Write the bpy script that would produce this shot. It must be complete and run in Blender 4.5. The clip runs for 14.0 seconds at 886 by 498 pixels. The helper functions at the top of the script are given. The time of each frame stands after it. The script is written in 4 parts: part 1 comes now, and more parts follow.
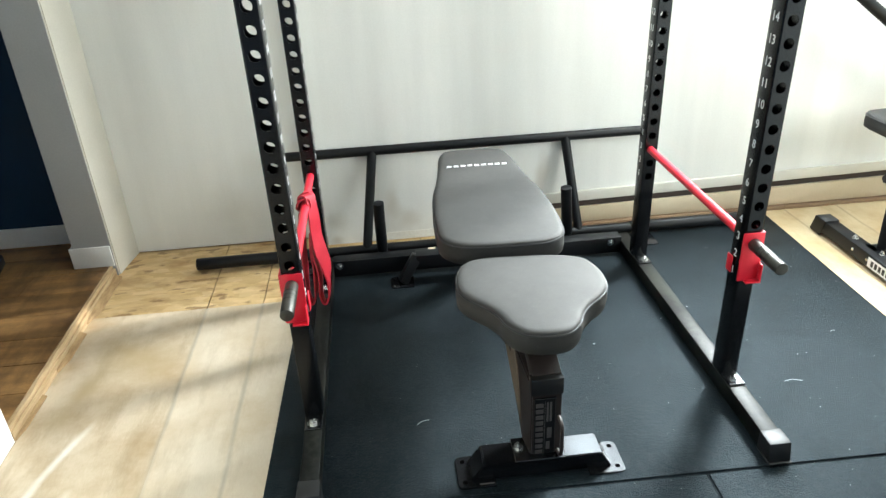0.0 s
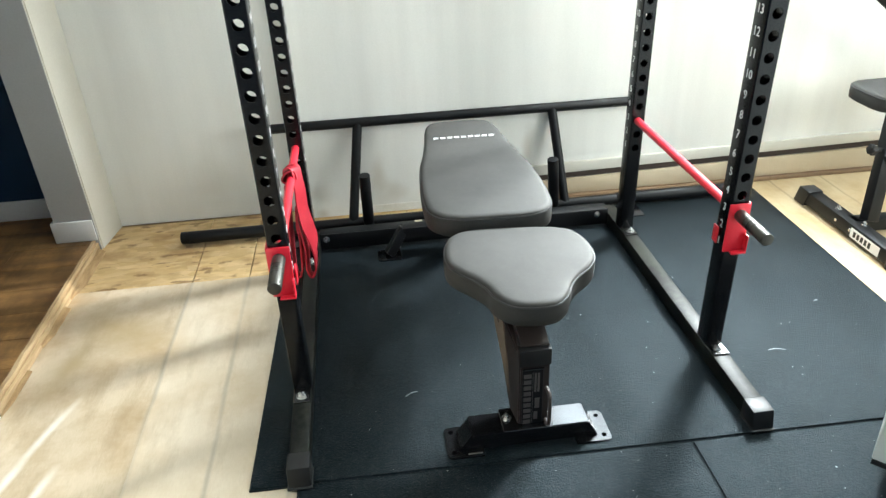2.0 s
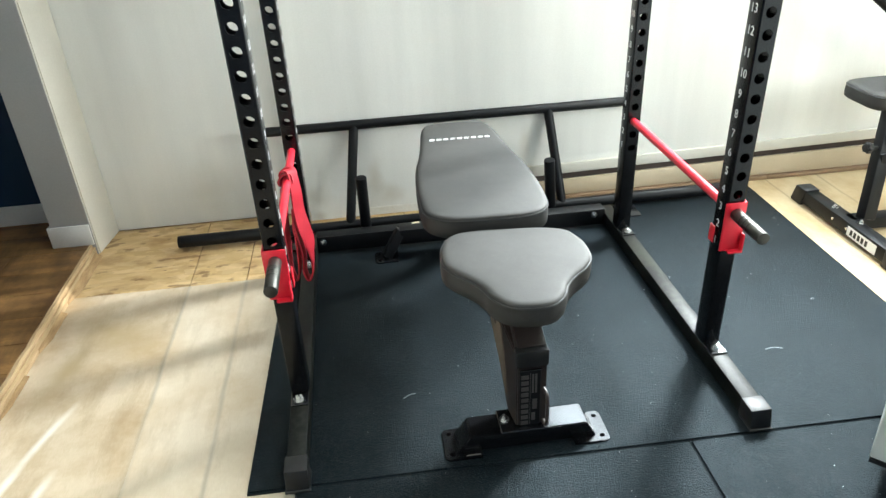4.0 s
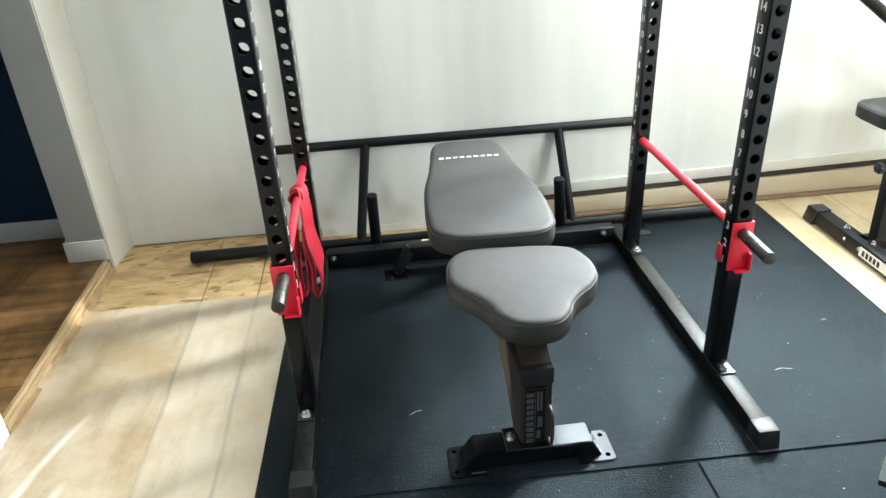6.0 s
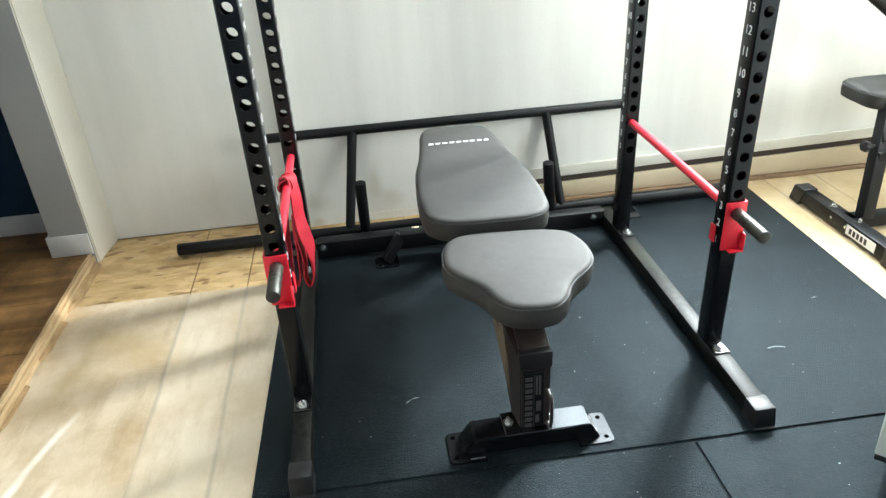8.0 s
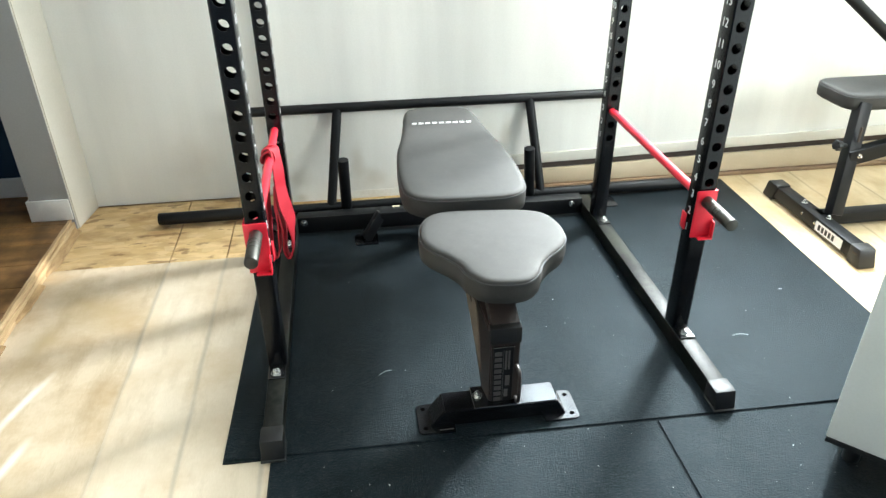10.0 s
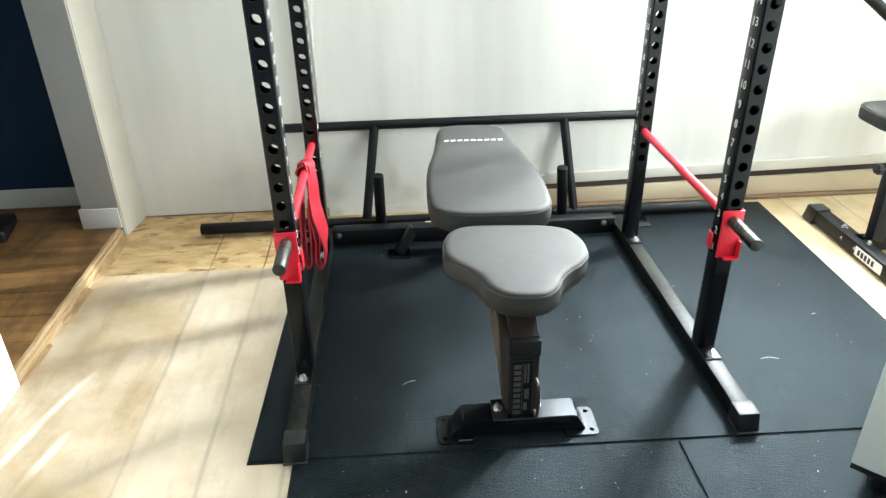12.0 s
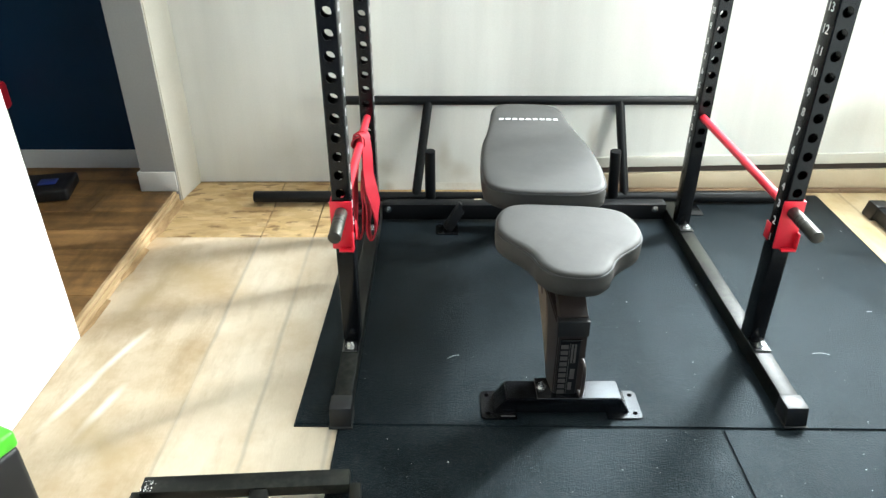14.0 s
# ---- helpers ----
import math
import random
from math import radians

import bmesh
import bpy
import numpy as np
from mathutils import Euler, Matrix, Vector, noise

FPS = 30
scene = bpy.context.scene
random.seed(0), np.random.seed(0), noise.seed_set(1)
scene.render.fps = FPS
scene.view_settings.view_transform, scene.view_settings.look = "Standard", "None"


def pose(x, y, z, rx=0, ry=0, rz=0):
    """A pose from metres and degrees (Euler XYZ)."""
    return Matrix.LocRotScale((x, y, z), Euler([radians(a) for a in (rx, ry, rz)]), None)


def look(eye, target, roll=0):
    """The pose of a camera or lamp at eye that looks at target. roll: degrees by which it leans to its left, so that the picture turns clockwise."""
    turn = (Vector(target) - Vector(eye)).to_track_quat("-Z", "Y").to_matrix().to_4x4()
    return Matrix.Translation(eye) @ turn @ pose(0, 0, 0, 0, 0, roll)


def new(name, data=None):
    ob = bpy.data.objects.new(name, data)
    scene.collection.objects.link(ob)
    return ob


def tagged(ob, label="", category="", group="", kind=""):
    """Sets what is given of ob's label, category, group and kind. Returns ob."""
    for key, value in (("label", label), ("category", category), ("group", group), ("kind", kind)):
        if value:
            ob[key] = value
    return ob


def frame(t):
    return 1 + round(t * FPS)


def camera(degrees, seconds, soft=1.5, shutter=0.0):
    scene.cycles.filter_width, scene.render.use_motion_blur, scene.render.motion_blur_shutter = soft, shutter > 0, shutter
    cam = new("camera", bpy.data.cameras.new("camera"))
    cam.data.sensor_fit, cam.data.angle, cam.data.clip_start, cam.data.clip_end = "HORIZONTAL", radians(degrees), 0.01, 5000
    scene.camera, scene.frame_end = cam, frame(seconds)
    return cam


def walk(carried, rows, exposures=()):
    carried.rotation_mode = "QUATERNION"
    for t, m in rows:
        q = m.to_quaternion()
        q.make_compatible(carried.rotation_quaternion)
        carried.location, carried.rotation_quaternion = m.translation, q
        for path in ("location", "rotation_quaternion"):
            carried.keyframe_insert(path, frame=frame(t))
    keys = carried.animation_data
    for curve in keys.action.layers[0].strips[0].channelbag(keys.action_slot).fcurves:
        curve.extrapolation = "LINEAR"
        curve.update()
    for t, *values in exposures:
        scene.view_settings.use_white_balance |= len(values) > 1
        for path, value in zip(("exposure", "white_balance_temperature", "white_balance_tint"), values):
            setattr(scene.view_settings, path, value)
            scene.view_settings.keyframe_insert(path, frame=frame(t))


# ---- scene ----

cam = camera(64.6, 14.0, soft=1.4)
# seconds, eye, yaw, pitch, roll
PATH = [
    (0, 0.2525, -1.5382, 1.3654, -4.76, -27.77, -2.80),
    (0.5, 0.2456, -1.5316, 1.3622, -5.24, -29.27, -2.60),
    (1, 0.2493, -1.5282, 1.3624, -5.32, -30.13, -2.30),
    (1.5, 0.2390, -1.5291, 1.3643, -5.68, -30.00, -2.23),
    (2, 0.2457, -1.5333, 1.3622, -6.04, -30.05, -2.47),
    (2.5, 0.2522, -1.5347, 1.3592, -6.15, -30.05, -2.42),
    (4.8, 0.2525, -1.5335, 1.3620, -5.62, -29.45, -3.60),
    (5, 0.2544, -1.5342, 1.3630, -5.32, -29.11, -3.87),
    (5.5, 0.2595, -1.5415, 1.3702, -5.05, -28.73, -3.39),
    (6, 0.2713, -1.5490, 1.3652, -4.86, -28.38, -3.07),
    (6.5, 0.2651, -1.5524, 1.3687, -5.40, -28.21, -2.92),
    (7, 0.2610, -1.5434, 1.3635, -6.24, -28.29, -2.41),
    (7.5, 0.2555, -1.5405, 1.3621, -6.43, -28.71, -2.12),
    (8, 0.2405, -1.5347, 1.3546, -6.44, -29.43, -3.52),
    (8.2, 0.2310, -1.5465, 1.3554, -6.55, -29.68, -3.73),
    (10.3, 0.2612, -1.6023, 1.3358, -7.58, -30.33, 0.19),
    (10.5, 0.2839, -1.6152, 1.3254, -6.38, -30.11, 0.54),
    (11, 0.3071, -1.6237, 1.3321, -4.72, -29.83, -1.06),
    (11.5, 0.3101, -1.6235, 1.3331, -3.81, -29.80, -1.46),
    (12, 0.3025, -1.6381, 1.3436, -3.70, -28.61, -1.12),
    (12.5, 0.3059, -1.6419, 1.3404, -3.83, -28.18, -1.81),
    (13, 0.3013, -1.6386, 1.3367, -4.08, -28.55, -0.91),
    (13.5, 0.2944, -1.6316, 1.3121, -2.23, -28.88, -0.18),
    (14, 0.2642, -1.6535, 1.3351, -0.13, -30.11, 0.04),
]
walk(cam, [(t, pose(x, y, z, 0, 0, yaw) @ pose(0, 0, 0, 90 + pitch) @ pose(0, 0, 0, 0, 0, roll)) for t, x, y, z, yaw, pitch, roll in PATH],
     exposures=[(0, 0.17, 6000, 4), (8.2, 0.17, 6000, 4), (10.3, 0.37, 6000, 4), (14, 0.35, 6000, 4)])

# ---------------------------------------------------------------- light
SUN_AZ, SUN_EL = 78.0, 30.0   # degrees, azimuth clockwise from +y
world = bpy.data.worlds.new("daylight")
scene.world = world
world.use_nodes = True
wn = world.node_tree.nodes
sky = wn.new("ShaderNodeTexSky")
sky.sky_type, sky.sun_disc = "NISHITA", False
sky.sun_elevation, sky.sun_rotation = radians(SUN_EL), radians(SUN_AZ)
wn["Background"].inputs["Strength"].default_value = 0.12
world.node_tree.links.new(sky.outputs["Color"], wn["Background"].inputs["Color"])
sun_dir = Vector((math.sin(radians(SUN_AZ)) * math.cos(radians(SUN_EL)), math.cos(radians(SUN_AZ)) * math.cos(radians(SUN_EL)), math.sin(radians(SUN_EL))))
sun = new("sun", bpy.data.lights.new("sun", "SUN"))
sun.data.energy, sun.data.angle, sun.data.color = 3.0, radians(0.5), (1, 0.95, 0.87)
sun.matrix_world = look(sun_dir * 20, (0, 0, 0))


def window_lamp(x, y, z, wide, high, toward, watts, colour, spread=180):
    ob = new("window_daylight", bpy.data.lights.new("window_daylight", "AREA"))
    ob.data.shape, ob.data.size, ob.data.size_y, ob.data.energy, ob.data.color = "RECTANGLE", wide, high, watts, colour
    ob.data.spread = radians(spread)
    ob.matrix_world = look((x, y, z), toward)
    return ob

NORTH_W, EAST_W = 180, 68
window_lamp(2.1, 1.174 + 0.084, 1.72, 0.38, 0.48, (0.0, -0.8, 0.1), NORTH_W * 0.52, (1.0, 0.985, 0.95), 110)
window_lamp(1.95, 1.174 + 0.086, 1.765, 1.86, 1.10, (1.95, 0, 1.765), NORTH_W * 0.60, (0.92, 0.975, 1.0))
# The east window is assumed, out of view; its lamp fills the room.
window_lamp(3.3 + 0.02, -1.4, 1.45, 1.6, 1.2, (0, -1.4, 1.45), EAST_W * 0.82, (1.0, 0.965, 0.885))
# Narrower lamp added at the same opening, for soft upright shadows.
window_lamp(3.3 + 0.015, -0.85, 1.5, 0.45, 0.9, (0.3, 1.2, 0.7), EAST_W * 0.16, (1.0, 0.97, 0.89), 130)


# ---------------------------------------------------------------- materials
def noise_mat(name, a, b, rough=0.6, scale=8.0, fine=90.0, bump=0.15, metallic=0.0, stretch=(1, 1, 1), rough_var=0.12, dist=0.002, mix=(0.35, 0.65), spec=0.5, grain=0.35):
    """Two-scale noise between two base colours, with a fine bump."""
    m = bpy.data.materials.new(name)
    m.use_nodes = True
    n, l = m.node_tree.nodes, m.node_tree.links
    bsdf = n["Principled BSDF"]
    tc = n.new("ShaderNodeTexCoord")
    mp = n.new("ShaderNodeMapping")
    mp.inputs["Scale"].default_value = stretch
    l.new(tc.outputs["Object"], mp.inputs["Vector"])
    big, small = n.new("ShaderNodeTexNoise"), n.new("ShaderNodeTexNoise")
    big.inputs["Scale"].default_value, big.inputs["Detail"].default_value = scale, 6
    small.inputs["Scale"].default_value, small.inputs["Detail"].default_value = fine, 3
    for k in (big, small):
        l.new(mp.outputs["Vector"], k.inputs["Vector"])
    add = n.new("ShaderNodeMath")
    add.operation = "MULTIPLY_ADD"
    l.new(small.outputs["Fac"], add.inputs[0])
    add.inputs[1].default_value = grain
    sub = n.new("ShaderNodeMath")
    sub.operation = "MULTIPLY"
    l.new(big.outputs["Fac"], sub.inputs[0])
    sub.inputs[1].default_value = 1 - grain
    l.new(sub.outputs[0], add.inputs[2])
    ramp = n.new("ShaderNodeValToRGB")
    ramp.color_ramp.elements[0].position, ramp.color_ramp.elements[1].position = mix
    ramp.color_ramp.elements[0].color, ramp.color_ramp.elements[1].color = (*a, 1), (*b, 1)
    l.new(add.outputs[0], ramp.inputs["Fac"])
    l.new(ramp.outputs["Color"], bsdf.inputs["Base Color"])
    rr = n.new("ShaderNodeMapRange")
    rr.inputs["To Min"].default_value, rr.inputs["To Max"].default_value = max(0.03, rough - rough_var), min(1, rough + rough_var)
    l.new(add.outputs[0], rr.inputs["Value"])
    l.new(rr.outputs["Result"], bsdf.inputs["Roughness"])
    bsdf.inputs["Metallic"].default_value = metallic
    bsdf.inputs["Specular IOR Level"].default_value = spec
    if bump:
        bp = n.new("ShaderNodeBump")
        bp.inputs["Strength"].default_value, bp.inputs["Distance"].default_value = bump, dist
        l.new(add.outputs[0], bp.inputs["Height"])
        l.new(bp.outputs["Normal"], bsdf.inputs["Normal"])
    return m


def plain_mat(name, colour, rough=0.5, metallic=0.0):
    return noise_mat(name, [c * 0.92 for c in colour], colour, rough, 14, 120, 0.04, metallic)


M_WALL = noise_mat("painted drywall", (0.77, 0.763, 0.718), (0.84, 0.835, 0.792), 0.62, 1.6, 160, 0.12, dist=0.0012, spec=0.4)
# Cream for the stub, a step darker and warmer than the main wall.
M_STUB = noise_mat("cream wall end", (0.60, 0.565, 0.485), (0.68, 0.645, 0.56), 0.7, 3, 140, 0.15, dist=0.0012, spec=0.3)
# Grey for the wall's end face, with its shade in the colour.
M_WALL_SHADED = noise_mat("shaded grey drywall", (0.36, 0.365, 0.36), (0.42, 0.425, 0.42), 0.6, 2, 160, 0.12, dist=0.001)
M_CEIL = noise_mat("ceiling paint", (0.74, 0.74, 0.72), (0.8, 0.8, 0.78), 0.8, 3, 120, 0.2)
M_BLUE = noise_mat("navy wall paint", (0.0040, 0.031, 0.076), (0.0062, 0.042, 0.100), 0.6, 2, 160, 0.1)
M_WHITE = noise_mat("white trim paint", (0.74, 0.74, 0.72), (0.82, 0.82, 0.80), 0.4, 5, 120, 0.05)
M_RUBBER = noise_mat("black rubber mat", (0.0002, 0.0006, 0.0010), (0.0040, 0.0080, 0.0108), 0.38, 9, 230, 1.0, dist=0.0046, mix=(0.43, 0.59), grain=0.74, rough_var=0.16, spec=0.19)
for k in M_RUBBER.node_tree.nodes:
    if k.type == "TEX_NOISE" and k.inputs["Scale"].default_value > 100:
        k.inputs["Detail"].default_value, k.inputs["Roughness"].default_value = 5, 0.6


def add_flecks(m, scale, amount, colour, tint):
    """Scattered pale granules among the black crumb."""
    n, l = m.node_tree.nodes, m.node_tree.links
    bsdf = n["Principled BSDF"]
    source = bsdf.inputs["Base Color"].links[0].from_socket
    geo, vo, pick, near = (n.new(k) for k in ("ShaderNodeNewGeometry", "ShaderNodeTexVoronoi", "ShaderNodeSeparateColor", "ShaderNodeMapRange"))
    vo.inputs["Scale"].default_value = scale
    l.new(geo.outputs["Position"], vo.inputs["Vector"])
    l.new(vo.outputs["Color"], pick.inputs["Color"])
    near.inputs["From Min"].default_value, near.inputs["From Max"].default_value = 0.34, 0.20
    l.new(vo.outputs["Distance"], near.inputs["Value"])
    rare = n.new("ShaderNodeMath")
    rare.operation = "GREATER_THAN"
    rare.inputs[1].default_value = 1 - amount
    l.new(pick.outputs["Red"], rare.inputs[0])
    both = n.new("ShaderNodeMath")
    both.operation = "MULTIPLY"
    l.new(rare.outputs[0], both.inputs[0])
    l.new(near.outputs["Result"], both.inputs[1])
    mx = n.new("ShaderNodeMix")
    mx.data_type = "RGBA"
    l.new(both.outputs[0], mx.inputs["Factor"])
    l.new(source, mx.inputs["A"])
    mx.inputs["B"].default_value = (*colour, 1)
    l.new(mx.outputs["Result"], bsdf.inputs["Base Color"])
    bsdf.inputs["Specular Tint"].default_value = (*tint, 1)


def add_dust(m, scale, lo, hi, amount, colour, detail=8, stretch=(1, 1, 1)):
    """Thin uneven dust and scuffs lying on a dark surface."""
    n, l = m.node_tree.nodes, m.node_tree.links
    bsdf = n["Principled BSDF"]
    source = bsdf.inputs["Base Color"].links[0].from_socket
    geo, mp, no, mr, mx = (n.new(k) for k in ("ShaderNodeNewGeometry", "ShaderNodeMapping", "ShaderNodeTexNoise", "ShaderNodeMapRange", "ShaderNodeMix"))
    mp.inputs["Scale"].default_value = stretch
    l.new(geo.outputs["Position"], mp.inputs["Vector"])
    no.inputs["Scale"].default_value, no.inputs["Detail"].default_value, no.inputs["Roughness"].default_value = scale, detail, 0.68
    l.new(mp.outputs["Vector"], no.inputs["Vector"])
    for k, v in (("From Min", lo), ("From Max", hi), ("To Max", amount)):
        mr.inputs[k].default_value = v
    l.new(no.outputs["Fac"], mr.inputs["Value"])
    mx.data_type = "RGBA"
    l.new(mr.outputs["Result"], mx.inputs["Factor"])
    l.new(source, mx.inputs["A"])
    mx.inputs["B"].default_value = (*colour, 1)
    l.new(mx.outputs["Result"], bsdf.inputs["Base Color"])


add_dust(M_RUBBER, 9, 0.40, 0.72, 0.7, (0.012, 0.0145, 0.017))
add_dust(M_RUBBER, 70, 0.52, 0.74, 0.7, (0.022, 0.0235, 0.026), 5, (1, 0.45, 1))
add_flecks(M_RUBBER, 250, 0.24, (0.062, 0.072, 0.080), (0.62, 0.87, 1.0))
M_STEEL = noise_mat("black powder coated steel", (0.0035, 0.0037, 0.0045), (0.006, 0.0063, 0.0075), 0.20, 14, 260, 0.06, rough_var=0.08, spec=0.6)
M_SATIN = noise_mat("black satin steel", (0.004, 0.0044, 0.0052), (0.007, 0.0076, 0.0088), 0.44, 9, 260, 0.05, spec=0.24)
M_UPRIGHT = noise_mat("black powder coat", (0.0033, 0.0036, 0.0044), (0.0055, 0.006, 0.0072), 0.25, 14, 260, 0.02, rough_var=0.05, spec=0.29)
M_RAIL = noise_mat("dusty black steel", (0.003, 0.0034, 0.003), (0.028, 0.030, 0.022), 0.45, 7, 60, 0.12, rough_var=0.14, mix=(0.46, 0.72), spec=0.25)
M_PLASTIC = noise_mat("black plastic", (0.006, 0.006, 0.0065), (0.011, 0.011, 0.011), 0.5, 20, 240, 0.1)
M_VINYL = noise_mat("grey black vinyl upholstery", (0.005, 0.0050, 0.0048), (0.012, 0.0119, 0.0113), 0.73, 6, 340, 0.8, rough_var=0.12, dist=0.0014, spec=0.76)
M_VINYL.node_tree.nodes["Principled BSDF"].inputs["Specular Tint"].default_value = (1.0, 0.98, 0.94, 1)
add_dust(M_VINYL, 8, 0.36, 0.72, 0.75, (0.026, 0.0255, 0.0235), 6)
add_dust(M_VINYL, 90, 0.55, 0.72, 0.4, (0.034, 0.033, 0.031), 4)
M_PIPING = plain_mat("black vinyl piping", (0.02, 0.02, 0.02), 0.4)
M_RED = noise_mat("red powder coat", (0.60, 0.012, 0.03), (0.68, 0.02, 0.04), 0.35, 12, 200, 0.05)
M_BAND = noise_mat("red latex band", (0.31, 0.008, 0.019), (0.42, 0.014, 0.029), 0.55, 14, 160, 0.08, spec=0.35)
M_KNURL = noise_mat("bare steel grip", (0.05, 0.048, 0.042), (0.10, 0.097, 0.086), 0.42, 30, 500, 0.4, metallic=0.8)
M_ZINC = noise_mat("zinc plated bolt", (0.55, 0.55, 0.54), (0.7, 0.7, 0.69), 0.25, 40, 300, 0.1, metallic=1.0)
M_LETTER = plain_mat("white lettering", (0.78, 0.78, 0.77), 0.5)
M_BROWN = noise_mat("dusty bronze steel", (0.020, 0.014, 0.012), (0.034, 0.025, 0.022), 0.36, 9, 220, 0.08)
M_HEATER = noise_mat("beige enamel", (0.50, 0.41, 0.28), (0.58, 0.49, 0.35), 0.42, 4, 160, 0.04)
M_COVER = noise_mat("off-white enamel", (0.62, 0.60, 0.53), (0.69, 0.67, 0.60), 0.6, 4, 160, 0.04)
# Dark brown that stands in for the shade inside slots.
M_DARK = plain_mat("recess shade", (0.045, 0.031, 0.024), 0.8)
M_SKIRT = noise_mat("brown wooden skirt", (0.16, 0.10, 0.055), (0.26, 0.17, 0.10), 0.5, 6, 120, 0.1, stretch=(1, 8, 8))
M_CABINET = noise_mat("pale grey laminate", (0.66, 0.69, 0.67), (0.72, 0.75, 0.73), 0.45, 4, 200, 0.03)
M_GREEN = plain_mat("bright green plastic", (0.10, 0.50, 0.03), 0.35)
M_PLYEDGE = noise_mat("raw plywood edge", (0.33, 0.215, 0.10), (0.56, 0.41, 0.235), 0.75, 9, 160, 0.4, stretch=(3, 1, 18))
M_SPLINTER = noise_mat("torn golden wood", (0.22, 0.13, 0.05), (0.42, 0.28, 0.135), 0.7, 12, 160, 0.4, stretch=(3, 1, 9))
M_BLUEPLASTIC = plain_mat("blue plastic", (0.03, 0.05, 0.25), 0.4)


def ply_mat(name, a, b, stain, rough=0.42, tone=0.03):
    """Worn plywood: grain along y, faint stains, a different tone for every board."""
    m = noise_mat(name, a, b, rough, 2.2, 60, 0.06, stretch=(5, 0.9, 1), rough_var=0.14, mix=(0.3, 0.7))
    n, l = m.node_tree.nodes, m.node_tree.links
    bsdf = n["Principled BSDF"]
    ramp = next(k for k in n if k.type == "VALTORGB")
    info = n.new("ShaderNodeObjectInfo")
    hsv = n.new("ShaderNodeHueSaturation")
    mr = n.new("ShaderNodeMapRange")
    mr.inputs["To Min"].default_value, mr.inputs["To Max"].default_value = 1 - tone, 1 + tone
    l.new(info.outputs["Random"], mr.inputs["Value"])
    l.new(mr.outputs["Result"], hsv.inputs["Value"])
    geo = n.new("ShaderNodeNewGeometry")
    blot = n.new("ShaderNodeTexNoise")
    blot.inputs["Scale"].default_value, blot.inputs["Detail"].default_value, blot.inputs["Roughness"].default_value = 5.0, 7, 0.6
    l.new(geo.outputs["Position"], blot.inputs["Vector"])
    br = n.new("ShaderNodeMapRange")
    br.inputs["From Min"].default_value, br.inputs["From Max"].default_value = 0.44, 0.68
    br.inputs["To Max"].default_value = 0.75
    l.new(blot.outputs["Fac"], br.inputs["Value"])
    mx = n.new("ShaderNodeMix")
    mx.data_type = "RGBA"
    l.new(br.outputs["Result"], mx.inputs["Factor"])
    l.new(ramp.outputs["Color"], mx.inputs["A"])
    mx.inputs["B"].default_value = (*stain, 1)
    streak = n.new("ShaderNodeTexNoise")
    streak.inputs["Scale"].default_value, streak.inputs["Detail"].default_value, streak.inputs["Roughness"].default_value = 3.0, 8, 0.65
    turn = n.new("ShaderNodeMapping")
    turn.inputs["Rotation"].default_value, turn.inputs["Scale"].default_value = (0, 0, 0.27), (3.2, 0.8, 1)
    l.new(geo.outputs["Position"], turn.inputs["Vector"])
    l.new(turn.outputs["Vector"], streak.inputs["Vector"])
    sr = n.new("ShaderNodeMapRange")
    sr.inputs["From Min"].default_value, sr.inputs["From Max"].default_value, sr.inputs["To Max"].default_value = 0.50, 0.66, 0.5
    l.new(streak.outputs["Fac"], sr.inputs["Value"])
    mx2 = n.new("ShaderNodeMix")
    mx2.data_type = "RGBA"
    l.new(sr.outputs["Result"], mx2.inputs["Factor"])
    l.new(mx.outputs["Result"], mx2.inputs["A"])
    mx2.inputs["B"].default_value = (*(0.8 * c for c in stain), 1)
    l.new(mx2.outputs["Result"], hsv.inputs["Color"])
    l.new(hsv.outputs["Color"], bsdf.inputs["Base Color"])
    return m


M_PLY = ply_mat("worn pale plywood", (0.575, 0.48, 0.355), (0.685, 0.595, 0.465), (0.50, 0.385, 0.24))
M_PLY_STAINED = ply_mat("stained ochre plywood", (0.53, 0.425, 0.29), (0.655, 0.55, 0.41), (0.39, 0.27, 0.14))


